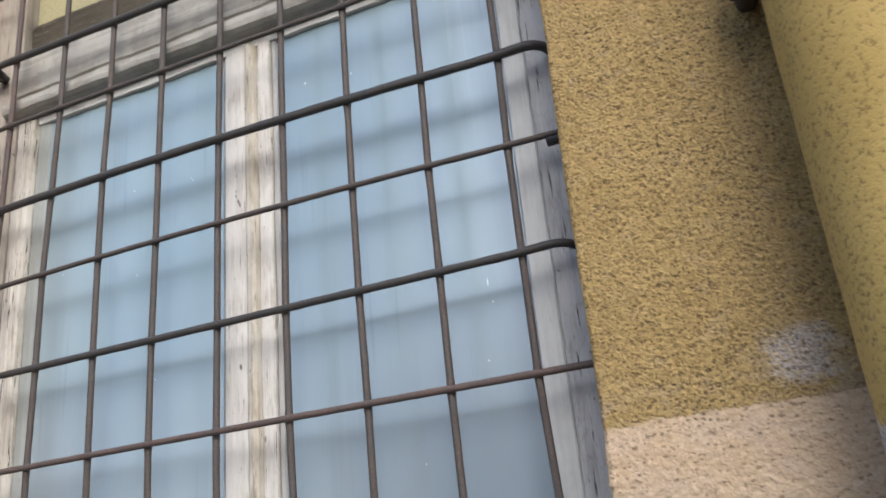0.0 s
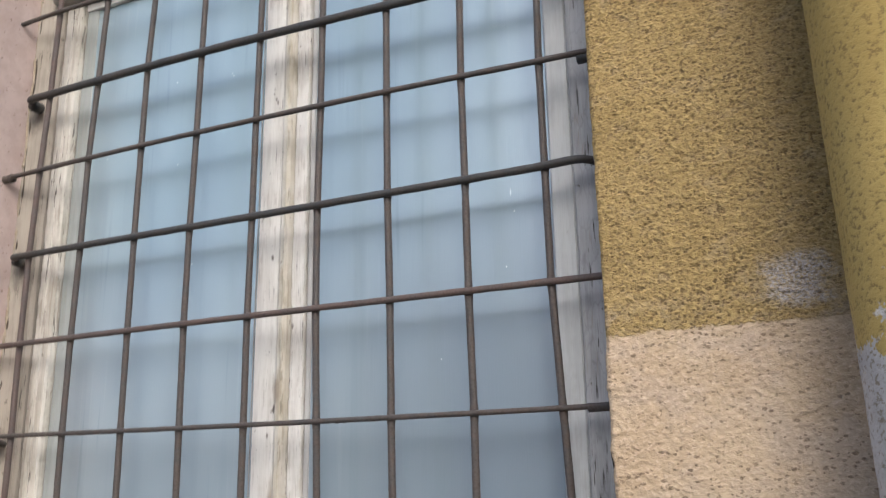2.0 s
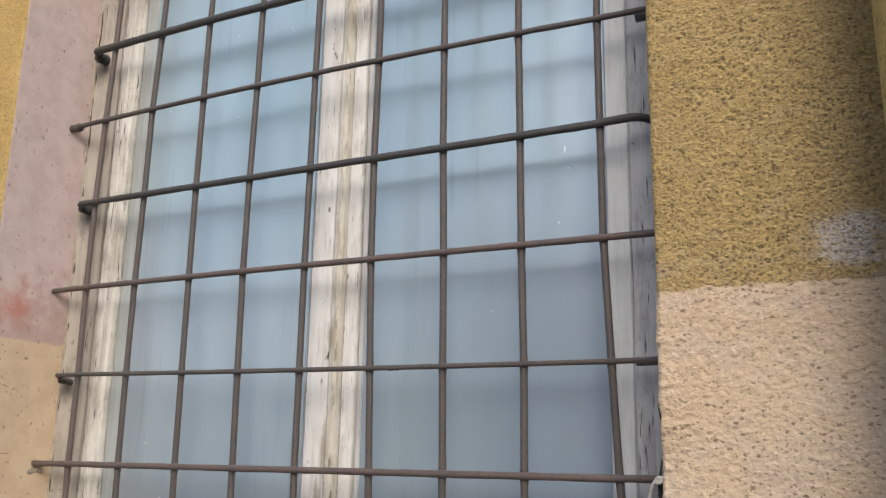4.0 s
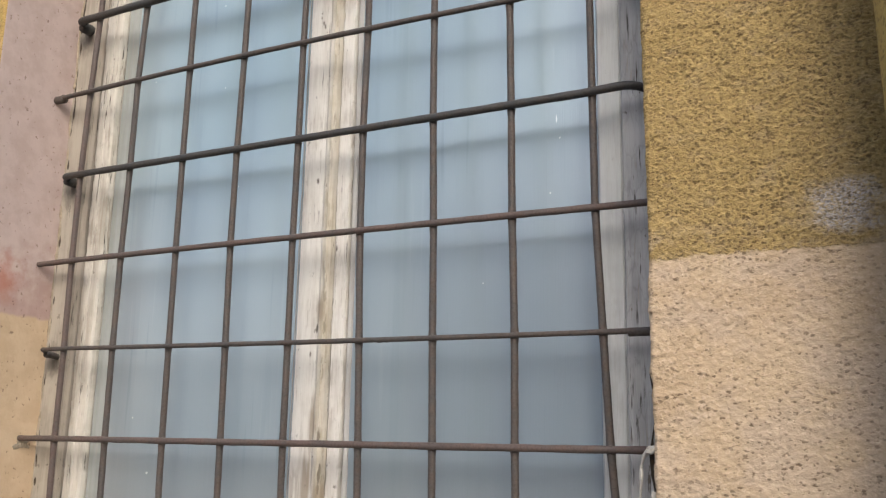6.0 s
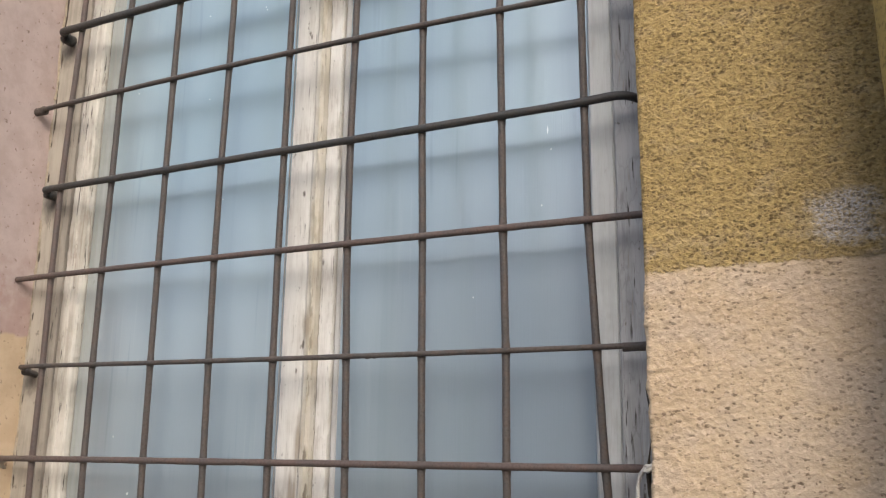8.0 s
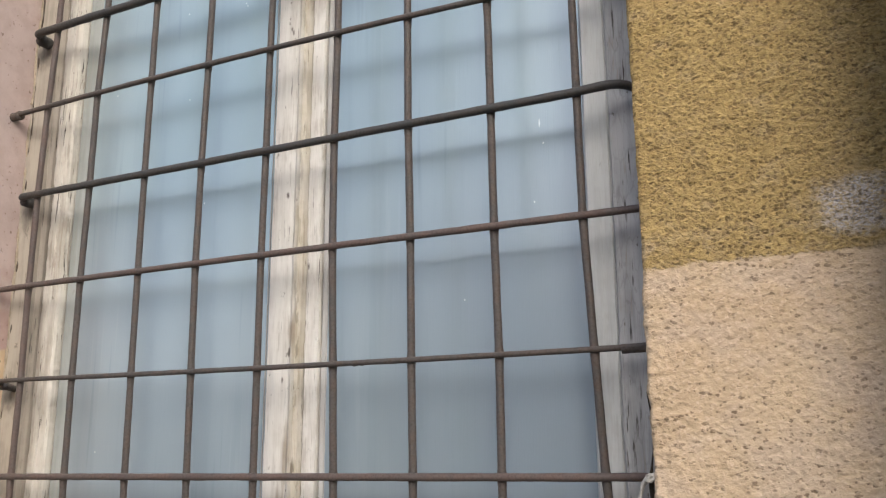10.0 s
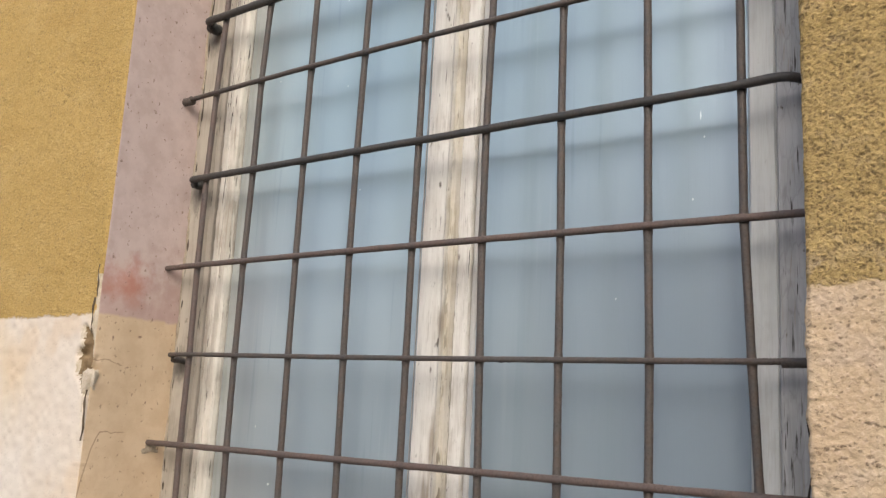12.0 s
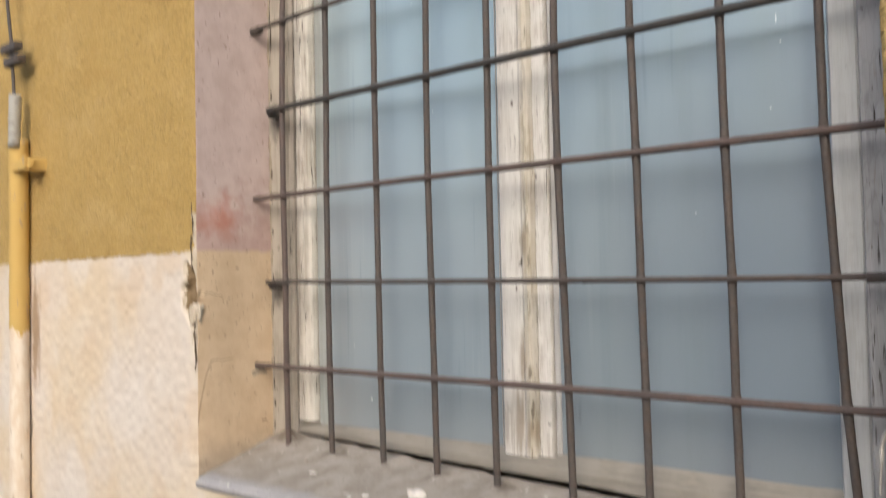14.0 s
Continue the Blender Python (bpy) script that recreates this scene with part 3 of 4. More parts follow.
def rod(points, radius, sides=12, step=0.012, wear=0.06, knots=(), seed=0.0, taper=1.0):
    """A round bar along a bent line, a little uneven. knots: heights along its length where weld beads thicken it."""
    pts = np.array(points, float)
    seg = np.linalg.norm(np.diff(pts, axis=0), axis=1)
    s = np.r_[0, np.cumsum(seg)]
    n = max(4, int(s[-1] / step))
    t = np.unique(np.r_[np.linspace(0, s[-1], n), s])
    c = np.stack([np.interp(t, s, pts[:, k]) for k in range(3)], 1)
    d = np.gradient(c, axis=0)
    d /= np.linalg.norm(d, axis=1)[:, None]
    side = np.array([0.0, 0.0, 1.0]) if abs(d[0, 2]) < 0.7 else np.array([1.0, 0.0, 0.0])
    verts = []
    for i in range(len(c)):
        u = side - d[i] * (side @ d[i])
        u /= np.linalg.norm(u)
        w = np.cross(d[i], u)
        side = u
        r = radius * (1 + (taper - 1) * t[i] / s[-1])
        for kx in knots:
            r *= 1 + 0.22 * math.exp(-(((t[i] - kx) / 0.007) ** 2))
        for k in range(sides):
            a = 2 * math.pi * k / sides
            verts.append(c[i] + r * (math.cos(a) * u + math.sin(a) * w))
    verts = np.array(verts)
    axis = np.repeat(c, sides, 0)
    verts = axis + (verts - axis) * (1 + wear * lumps(verts + seed, (70, 70, 70)))[:, None]
    m = len(c)
    faces = [[i * sides + k, i * sides + (k + 1) % sides, (i + 1) * sides + (k + 1) % sides, (i + 1) * sides + k] for i in range(m - 1) for k in range(sides)]
    faces += [list(range(sides))[::-1], [(m - 1) * sides + k for k in range(sides)]]
    return mesh_of("rod", verts, faces, [])


def bend(a, corner, b, radius, n=6):
    """Points of a rounded corner between a and b."""
    a, corner, b = (np.array(p, float) for p in (a, corner, b))
    p = corner + (a - corner) / np.linalg.norm(a - corner) * radius
    q = corner + (b - corner) / np.linalg.norm(b - corner) * radius
    return [tuple((1 - t) ** 2 * p + 2 * t * (1 - t) * corner + t * t * q) for t in np.linspace(0, 1, n)]


# ---- the wall with its opening ----
WALL_Y, LEFT_X, RIGHT_X, FRAME_Y = -0.138, -0.603, 0.625, 0.04
SILL_BACK, SILL_FRONT = 1.185, 1.150
TOP_Z = 3.2


def wall_side(sign, corner_x, far_x, z0, z1, du, dz, round_to, wrap):
    """Front face, rounded corner and reveal as one uneven sheet. Returns points, normals, which are reveal, and the grid's size."""
    flat = abs(far_x - corner_x) - round_to
    arc = round_to * math.pi / 2
    deep = wrap
    u = np.arange(0, flat + arc + deep, du)
    zs = np.arange(z0, z1 + dz / 2, dz)
    x, y, nx, ny = (np.zeros_like(u) for _ in range(4))
    for i, v in enumerate(u):
        if v < flat:
            x[i], y[i], nx[i], ny[i] = far_x - sign * v, WALL_Y, 0, -1
        elif v < flat + arc:
            a = (v - flat) / round_to
            x[i] = corner_x + sign * round_to - sign * round_to * math.sin(a)
            y[i] = WALL_Y + round_to - round_to * math.cos(a)
            nx[i], ny[i] = -sign * math.sin(a), -math.cos(a)
        else:
            x[i], y[i], nx[i], ny[i] = corner_x, WALL_Y + round_to + v - flat - arc, -sign, 0
    P = np.stack([np.repeat(x, len(zs)), np.repeat(y, len(zs)), np.tile(zs, len(u))], 1)
    N = np.stack([np.repeat(nx, len(zs)), np.repeat(ny, len(zs)), np.zeros(len(u) * len(zs))], 1)
    inside = np.repeat(u > flat + arc * 0.5, len(zs))
    return P, N, inside, (len(u), len(zs))


def ragged(z, seed):
    return lumps(np.stack([z * 0 + seed, z * 0, z], 1), (1, 1, 45)) + 0.6 * lumps(np.stack([z * 0 + seed + 5, z * 0, z], 1), (1, 1, 130))


verts, faces, index = [], [], []


def add_sheet(P, shape, flip, mat):
    start = sum(len(v) for v in verts)
    verts.append(P)
    f = grid_faces(*shape, start=start, flip=flip)
    faces.extend(f)
    index.extend(mat if not isinstance(mat, int) else [mat] * len(f))


# the side towards the lightning conductor, with the reveal and the broken corner
P, N, inside, shape = wall_side(-1, LEFT_X, -1.75, 0.85, 2.75, 0.0033, 0.0033, 0.006, 0.19)
rough_amp = np.where(inside, 0.0003, 0.0010)
off = rough_amp * lumps(P, (75, 75, 80)) + 0.0022 * lumps(P, (9, 9, 9)) + np.where(inside, 0.0002, 0.0006) * lumps(P, (60, 60, 60))
near = np.exp(-((P[:, 0] - LEFT_X) ** 2 + (P[:, 1] - WALL_Y) ** 2) / 0.0005)
low = np.clip((1.64 - P[:, 2]) / 0.05, 0, 1)
off -= near * low * (0.0035 + 0.003 * ragged(P[:, 2] * 1.6, 1.0))
hole = ((P[:, 0] + 0.621 + 0.2 * (P[:, 2] - 1.48)) / 0.025) ** 2 + ((P[:, 2] - 1.486) / 0.054) ** 2 + 0.45 * lumps(P, (38, 38, 38)) + 0.25 * lumps(P, (110, 110, 110))
off -= (0.019 + 0.006 * lumps(P, (70, 70, 70))) * np.clip((1.1 - hole) * 1.2, 0, 1) * (~inside)
hole2 = ((P[:, 1] + 0.134) / 0.018) ** 2 + ((P[:, 2] - 1.465) / 0.030) ** 2 + 0.9 * lumps(P, (60, 60, 60))
off -= 0.012 * np.clip(1.1 - hole2, 0, 1) * inside
split = np.abs(P[:, 0] - (-0.610 + 0.006 * lumps(P * (0, 0, 1), (1, 1, 22)))) < 0.0045
off -= 0.010 * (split & (P[:, 2] < 1.45) & (P[:, 2] > 1.375) & ~inside)
P = P + N * off[:, None]
edge_gap = np.hypot(P[:, 0] - LEFT_X, P[:, 1] - WALL_Y)
strip = (edge_gap < 0.0145 + 0.006 * ragged(P[:, 2] * 0.7, 3.0)) & (P[:, 2] < 1.645) & (P[:, 2] > 1.38) & (P[:, 1] < WALL_Y + 0.006)
strip = strip | ((hole < 1.12) & ~inside)
# broken mortar in the hole, coloured darker to stand for the shade inside
broken = ((hole < 0.95) & ~inside) | ((hole2 < 0.6) & inside)
fi = np.array(grid_faces(*shape))
face_mat = np.where(inside[fi].all(1), 1, 0)
face_mat = np.where(strip[fi].all(1), 3, face_mat)
face_mat = np.where(broken[fi].all(1), 2, face_mat)
add_sheet(P, shape, False, face_mat.tolist())

# the side towards the downpipe
P, N, inside, shape = wall_side(1, RIGHT_X, 1.15, 0.85, 2.75, 0.0022, 0.0022, 0.006, 0.19)
off = np.where(inside, 0.0005, 0.0011) * (lumps(P, (170, 170, 240)) + 0.6 * lumps(P + 2.2, (300, 300, 380))) + 0.002 * lumps(P, (9, 9, 9)) + 0.0008 * lumps(P, (55, 55, 55))
near = np.exp(-((P[:, 0] - RIGHT_X) ** 2 + (P[:, 1] - WALL_Y) ** 2) / 0.0004)
low = np.clip((1.56 - P[:, 2]) / 0.03, 0, 1)
lower = np.clip((1.42 - P[:, 2]) / 0.15, 0, 1)
off -= near * (low * (0.0014 * ragged(P[:, 2] * 1.3, 9.0) - 0.0015) + lower * (0.002 + 0.007 * np.clip(ragged(P[:, 2] * 0.6, 4.0), -0.3, 1)))
P = P + N * off[:, None]
fi = np.array(grid_faces(*shape))
add_sheet(P, shape, True, np.where(inside[fi].all(1), 1, 0).tolist())

# below the sill
xs, zs = np.arange(LEFT_X - 0.002, RIGHT_X + 0.006, 0.005), np.arange(0.85, 1.137, 0.005)
P = np.stack([np.repeat(xs, len(zs)), np.full(len(xs) * len(zs), WALL_Y), np.tile(zs, len(xs))], 1)
P[:, 1] -= 0.0010 * lumps(P, (120, 120, 200)) + 0.003 * lumps(P, (8, 8, 8)) - 0.001
add_sheet(P, (len(xs), len(zs)), False, 0)


def slab(x0, x1, z0, z1, y=WALL_Y):
    P = np.array([(x0, y, z0), (x0, y, z1), (x1, y, z0), (x1, y, z1)], float)
    add_sheet(P, (2, 2), False, 0)


# the plain rest of the facade, the lintel and the wall's inner face
slab(-7.0, -1.749, -0.1, 9.0), slab(1.149, 7.0, -0.1, 9.0)
slab(-1.752, 1.152, -0.1, 0.852), slab(-1.752, LEFT_X + 0.004, 2.748, 9.0), slab(RIGHT_X - 0.004, 1.152, 2.748, 9.0)
slab(LEFT_X, RIGHT_X, TOP_Z, 9.0)
P = np.array([(LEFT_X, WALL_Y, TOP_Z), (LEFT_X, 0.34, TOP_Z), (RIGHT_X, WALL_Y, TOP_Z), (RIGHT_X, 0.34, TOP_Z)], float)
add_sheet(P, (2, 2), True, 1)
for xx, flip in ((LEFT_X, True), (RIGHT_X, False)):
    for y0, z0, z1 in ((WALL_Y, 2.745, TOP_Z), (0.05, 0.85, 2.75)):
        P = np.array([(xx, y0, z0), (xx, y0, z1), (xx, 0.34, z0), (xx, 0.34, z1)], float)
        add_sheet(P, (2, 2), flip, 1)
for x0, x1, z0, z1 in ((-7.0, LEFT_X, -0.1, 9.0), (RIGHT_X, 7.0, -0.1, 9.0), (LEFT_X, RIGHT_X, TOP_Z, 9.0), (LEFT_X, RIGHT_X, -0.1, 1.15)):
    slab(x0, x1, z0, z1, 0.34)
wall = new("wall_front", mesh_of("wall_front", np.concatenate(verts), faces, [M_WALL, M_REVEAL, M_SHADED_MORTAR, M_STRIP], index))
tagged(wall, "rough-cast plaster house wall, ochre above a cream plinth, chipped corner", "wall", kind="structure")


# ---- the unseen street, opposite wall and room behind, added to close the place ----
def plain_box(name, label, category, mat, *size, kind="structure"):
    ob = part(name, box(bmesh.new(), *size), mat=mat)
    return tagged(ob, label, category, kind=kind)


plain_box("ground", "grey asphalt street before the house", "ground", M_STREET, -400, 400, -400, 400, -0.3, -0.02)
# added wall, never in view; its step and warm tone shape the panes' reflections
across = box(bmesh.new(), -5, 16, -9.6, -9.2, -0.1, 4.2)
box(across, -16, -5.001, -9.6, -9.2, -0.1, 2.4)
tagged(part("wall_opposite_unseen", across, mat=M_OPPOSITE), "unseen plain plaster wall across the street, stepped to set the panes' reflections", "wall", kind="structure")
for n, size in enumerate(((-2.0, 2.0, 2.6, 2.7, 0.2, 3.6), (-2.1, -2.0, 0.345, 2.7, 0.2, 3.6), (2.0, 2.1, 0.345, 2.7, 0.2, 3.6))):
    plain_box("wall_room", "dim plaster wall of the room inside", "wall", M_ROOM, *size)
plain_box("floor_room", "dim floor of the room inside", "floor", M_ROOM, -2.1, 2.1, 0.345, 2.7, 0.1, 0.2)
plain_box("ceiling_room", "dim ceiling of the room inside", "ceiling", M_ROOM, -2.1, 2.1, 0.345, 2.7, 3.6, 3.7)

# ---- window ----
def sill_back(x):
    """Height of the sill's back edge, which falls away from the conductor's side."""
    return float(np.interp(x, (-0.52, -0.39, -0.175, 0.02, 0.15, 0.31, 0.50), (1.207, 1.204, 1.194, 1.189, 1.186, 1.178, 1.176)))


window = tagged(new("window_1"), "old casement window with peeling white paint and whitewashed panes", "window", kind="structure")
F = FRAME_Y
# outer frame posts, set against the reveal
part("window_frame", profile_bar([(LEFT_X - 0.02, F - 0.002), (-0.560, F), (-0.557, F + 0.003), (-0.5555, F + 0.011), (-0.5425, F + 0.012), (-0.5415, F + 0.016), (-0.5415, 0.12), (LEFT_X - 0.02, 0.12)], 1.17, TOP_Z, "z", 60, 0.0015), window, "weathered beige outer frame post", M_POST)
part("window_frame", profile_bar([(0.544, F + 0.005), (0.547, F), (RIGHT_X + 0.02, F), (RIGHT_X + 0.02, 0.12), (0.544, 0.12)], 1.17, TOP_Z, "z", 300, 0.0012, 2.0), window, "grey weathered outer frame post with cracks", M_GREY)
# casement stiles
part("window_stile", profile_bar([(-0.5405, 0.062), (-0.5385, 0.055), (-0.534, 0.051), (-0.516, 0.0505), (-0.514, 0.053), (-0.512, 0.0505), (-0.498, 0.051), (-0.494, 0.054), (-0.4915, 0.062), (-0.4915, 0.10), (-0.5405, 0.10)], 1.236, 2.395, "z", 300, 0.0016, 4.0), window, "peeling white casement stile", M_STILE)
part("window_stile", profile_bar([(0.500, 0.068), (0.506, 0.056), (0.538, 0.054), (0.541, 0.058), (0.541, 0.10), (0.500, 0.10)], 1.21, 2.395, "z", 60, 0.0006, 5.0), window, "smooth pale grey casement stile", M_CLEAN)
# the meeting stiles in the middle, one overlapping the other
part("mullion", profile_bar([(-0.034, 0.072), (-0.031, 0.066), (-0.027, 0.060), (0.016, 0.058), (0.022, 0.054), (0.030, 0.053), (0.035, 0.058), (0.038, 0.066), (0.038, 0.10), (-0.034, 0.10)], 1.222, 2.425, "z", 300, 0.0007, 6.0), window, "peeling cream meeting stile with a green stain", M_MULLION)
part("mullion", profile_bar([(0.0405, 0.064), (0.044, 0.059), (0.067, 0.059), (0.0685, 0.063), (0.0685, 0.10), (0.0405, 0.10)], 1.226, 2.39, "z", 300, 0.0016, 7.0), window, "peeling cream meeting stile", M_MULLION)
# narrow glazing beads beside the meeting stiles
part("glazing_bead", profile_bar([(0.0705, 0.066), (0.073, 0.0635), (0.078, 0.066), (0.080, 0.072), (0.080, 0.10), (0.0705, 0.10)], 1.23, 2.39, "z", 200, 0.0008, 13.0), window, "grey glazing bead", M_BEAD)
part("glazing_bead", profile_bar([(-0.490, 0.0655), (-0.486, 0.063), (-0.474, 0.0645), (-0.464, 0.0675), (-0.462, 0.0695), (-0.462, 0.10), (-0.490, 0.10)], 1.23, 2.39, "z", 200, 0.0005, 15.0), window, "pale grey-green putty bead", M_PUTTY)
part("glazing_bead", profile_bar([(-0.039, 0.072), (-0.037, 0.067), (-0.0355, 0.066), (-0.0355, 0.10), (-0.039, 0.10)], 1.23, 2.39, "z", 200, 0.0006, 14.0), window, "grey glazing bead", M_BEAD)
# bottom rail and transom
rail = profile_bar([(0.059, 1.1885), (0.055, 1.192), (0.055, 1.209), (0.060, 1.220), (0.072, 1.235), (0.10, 1.235), (0.10, 1.1885)], -0.540, 0.541, "x", 60, 0.0012, 8.0)
for v in rail.verts:  # its foot has sunk with the sill
    v.co.z += (sill_back(v.co.x) + 0.0022 - 1.1885) * max(0.0, (1.235 - v.co.z) / 0.0465)
part("bottom_rail", rail, window, "dusty bottom rail", M_RAIL)
part("transom", profile_bar([(0.070, 2.398), (0.032, 2.402), (0.024, 2.407), (0.021, 2.416), (0.023, 2.428), (0.033, 2.436), (0.041, 2.440), (0.048, 2.446), (0.048, 2.453), (0.043, 2.456), (0.042, 2.500), (0.043, 2.546), (0.050, 2.553), (0.12, 2.556), (0.12, 2.398)], -0.553, 0.544, "x", 90, 0.0016, 9.0), window, "grey weathered moulded transom", M_TRANSOM)
part("top_rail", profile_bar([(0.060, 2.384), (0.058, 2.397), (0.10, 2.397), (0.10, 2.384)], -0.488, 0.505, "x", 60, 0.0016, 10.0), window, "thin white top rail of the casement", M_WHITE)
# brown rail, its colour darkened for the shade of the recess
part("upper_rail", profile_bar([(0.074, 2.557), (0.070, 2.636), (0.078, 2.650), (0.115, 2.650), (0.115, 2.557)], -0.553, 0.544, "x", 50, 0.001, 11.0), window, "dark bottom rail of the upper light, its shade put into the colour", M_SHADE)
M_UPPER = plain("upper_pane_yellow", (0.43, 0.395, 0.225), (0.49, 0.45, 0.27), 8.0, 0.3)
for x0, x1, pane_mat, pane_label in ((-0.495, -0.028, M_PANE_PALE, "whitewashed pale grey frosted pane"), (0.07, 0.512, M_PANE, "whitewashed blue-grey frosted pane")):
    part("pane", box(bmesh.new(), x0, x1, 0.069, 0.074, 1.225, 2.395), window, pane_label, pane_mat)
part("pane", box(bmesh.new(), -0.545, 0.545, 0.083, 0.088, 2.644, TOP_Z), window, "pale yellow upper pane", M_UPPER)

# ---- sill ----
SILL_EDGE_Y = -0.130
U = [(0.050, 1.140), (0.050, SILL_BACK - 0.004), (0.046, SILL_BACK), (-0.130, SILL_FRONT + 0.002), (-0.138, SILL_FRONT - 0.001), (-0.144, SILL_FRONT - 0.007), (-0.1475, 1.140), (-0.146, 1.133), (-0.142, 1.130), (-0.130, 1.128)]
u = np.array(U)
s = np.r_[0, np.cumsum(np.linalg.norm(np.diff(u, axis=0), axis=1))]
t = np.unique(np.r_[np.arange(0, s[-1], 0.004), s])
xs = np.arange(LEFT_X + 0.006, RIGHT_X + 0.004, 0.004)
yy, zz = np.interp(t, s, u[:, 0]), np.interp(t, s, u[:, 1])
P = np.stack([np.repeat(xs, len(t)), np.tile(yy, len(xs)), np.tile(zz, len(xs))], 1)
BAR_X = [-0.511, -0.385, -0.251, -0.126, 0.0, 0.141, 0.266, 0.396, 0.545]
top = np.tile((t > s[1]) & (t < s[3] + 0.001), len(xs))
lift = 0.0016 * lumps(P, (30, 30, 30)) + 0.0008 * lumps(P, (110, 110, 110)) - 0.001
for n, bx in enumerate(BAR_X):
    heap = np.exp(-((P[:, 0] - bx - 0.004) / 0.020) ** 2 - ((P[:, 1] - 0.006) / 0.028) ** 2)
    lift += heap * (0.005 + 0.004 * lumps(P + n, (60, 60, 60)))
# swept-up dirt lies in the corner against the beige post
corner = np.exp(-((P[:, 0] + 0.555) / 0.030) ** 2 - ((P[:, 1] - 0.035) / 0.035) ** 2)
lift += corner * (0.012 + 0.006 * lumps(P, (45, 45, 45)))
slope = np.clip((P[:, 1] - SILL_EDGE_Y) / (0.046 - SILL_EDGE_Y), 0, 1)
P[:, 2] += slope * (np.array([sill_back(x) for x in P[:, 0]]) - SILL_BACK)
P[:, 2] += np.where(top, lift, 0.3 * lift)
P[:, 2] -= np.where((P[:, 2] < 1.147) & (P[:, 1] < -0.1), 0.010 * (P[:, 0] + 0.595), 0.0)
P[:, 1] -= np.where(top, 0.0, 0.0015 * lumps(P, (14, 14, 30)))
sill = new("window_sill", mesh_of("window_sill", P, grid_faces(len(xs), len(t)), [M_SILL]))
tagged(sill, "sloping dusty grey cement window sill with a blue-grey front edge", "window sill", kind="structure")
solid = sill.modifiers.new("thickness", "SOLIDIFY")
solid.thickness, solid.offset = 0.015, 1.0

# ---- grille ----
grille = tagged(new("window_grille"), "rusty brown iron bar grille set into the window opening", "window grille")
# heights of each crossbar at x = -0.51, 0 and 0.52
LEVELS = {
    2: (1.345, 1.3425, 1.340), 3: (1.508, 1.500, 1.495), 4: (1.6738, 1.673, 1.6693), 5: (1.8435, 1.8417, 1.840), 6: (2.012, 2.0158, 2.006),
    7: (2.170, 2.1715, 2.157), 8: (2.352, 2.349, 2.343), 9: (2.505, 2.499, 2.493), 10: (2.68, 2.675, 2.67), 11: (2.85, 2.845, 2.84),
}
UPRIGHTS = [
    [(-0.511, 1.17), (-0.5146, 1.345), (-0.514, 1.509), (-0.517, 1.674), (-0.5172, 1.843), (-0.513, 2.012), (-0.506, 2.17), (-0.502, 2.35), (-0.498, 3.0)],
    [(-0.385, 1.17), (-0.3885, 1.344), (-0.390, 1.506), (-0.390, 1.675), (-0.387, 1.843), (-0.3866, 2.015), (-0.3795, 2.172), (-0.3725, 2.35), (-0.366, 3.0)],
    [(-0.251, 1.17), (-0.2547, 1.344), (-0.2564, 1.503), (-0.2576, 1.673), (-0.2582, 1.843), (-0.2576, 2.015), (-0.2565, 2.172), (-0.2485, 2.35), (-0.242, 3.0)],
    [(-0.126, 1.17), (-0.1282, 1.343), (-0.131, 1.50), (-0.134, 1.672), (-0.1336, 1.842), (-0.1306, 2.016), (-0.129, 2.173), (-0.1265, 2.35), (-0.121, 3.0)],
    [(0.0, 1.17), (-0.0021, 1.343), (-0.0026, 1.5), (-0.0036, 1.673), (-0.0022, 1.841), (-0.0018, 2.016), (0.0, 2.17), (0.0025, 2.35), (0.004, 3.0)],
    [(0.141, 1.17), (0.1374, 1.342), (0.1327, 1.499), (0.1276, 1.673), (0.1266, 1.842), (0.129, 2.015), (0.1292, 2.169), (0.1305, 2.35), (0.132, 3.0)],
    [(0.266, 1.17), (0.264, 1.341), (0.2613, 1.498), (0.2593, 1.672), (0.2551, 1.84), (0.2536, 2.014), (0.2527, 2.17), (0.253, 2.35), (0.254, 3.0)],
    [(0.396, 1.17), (0.3935, 1.341), (0.3931, 1.497), (0.389, 1.67), (0.3873, 1.841), (0.3846, 2.011), (0.385, 2.162), (0.383, 3.0)],
    [(0.545, 1.165), (0.5305, 1.34), (0.5231, 1.495), (0.515, 1.669), (0.5135, 1.84), (0.512, 2.005), (0.5135, 2.157), (0.506, 3.0)],
]


def crossbar_z(j, x):
    """Height of a crossbar at x: a shallow arc through its three given heights."""
    a, b, c = LEVELS[j]
    return float(np.polyval(np.polyfit((-0.51, 0.0, 0.52), (a, b, c), 2), x))


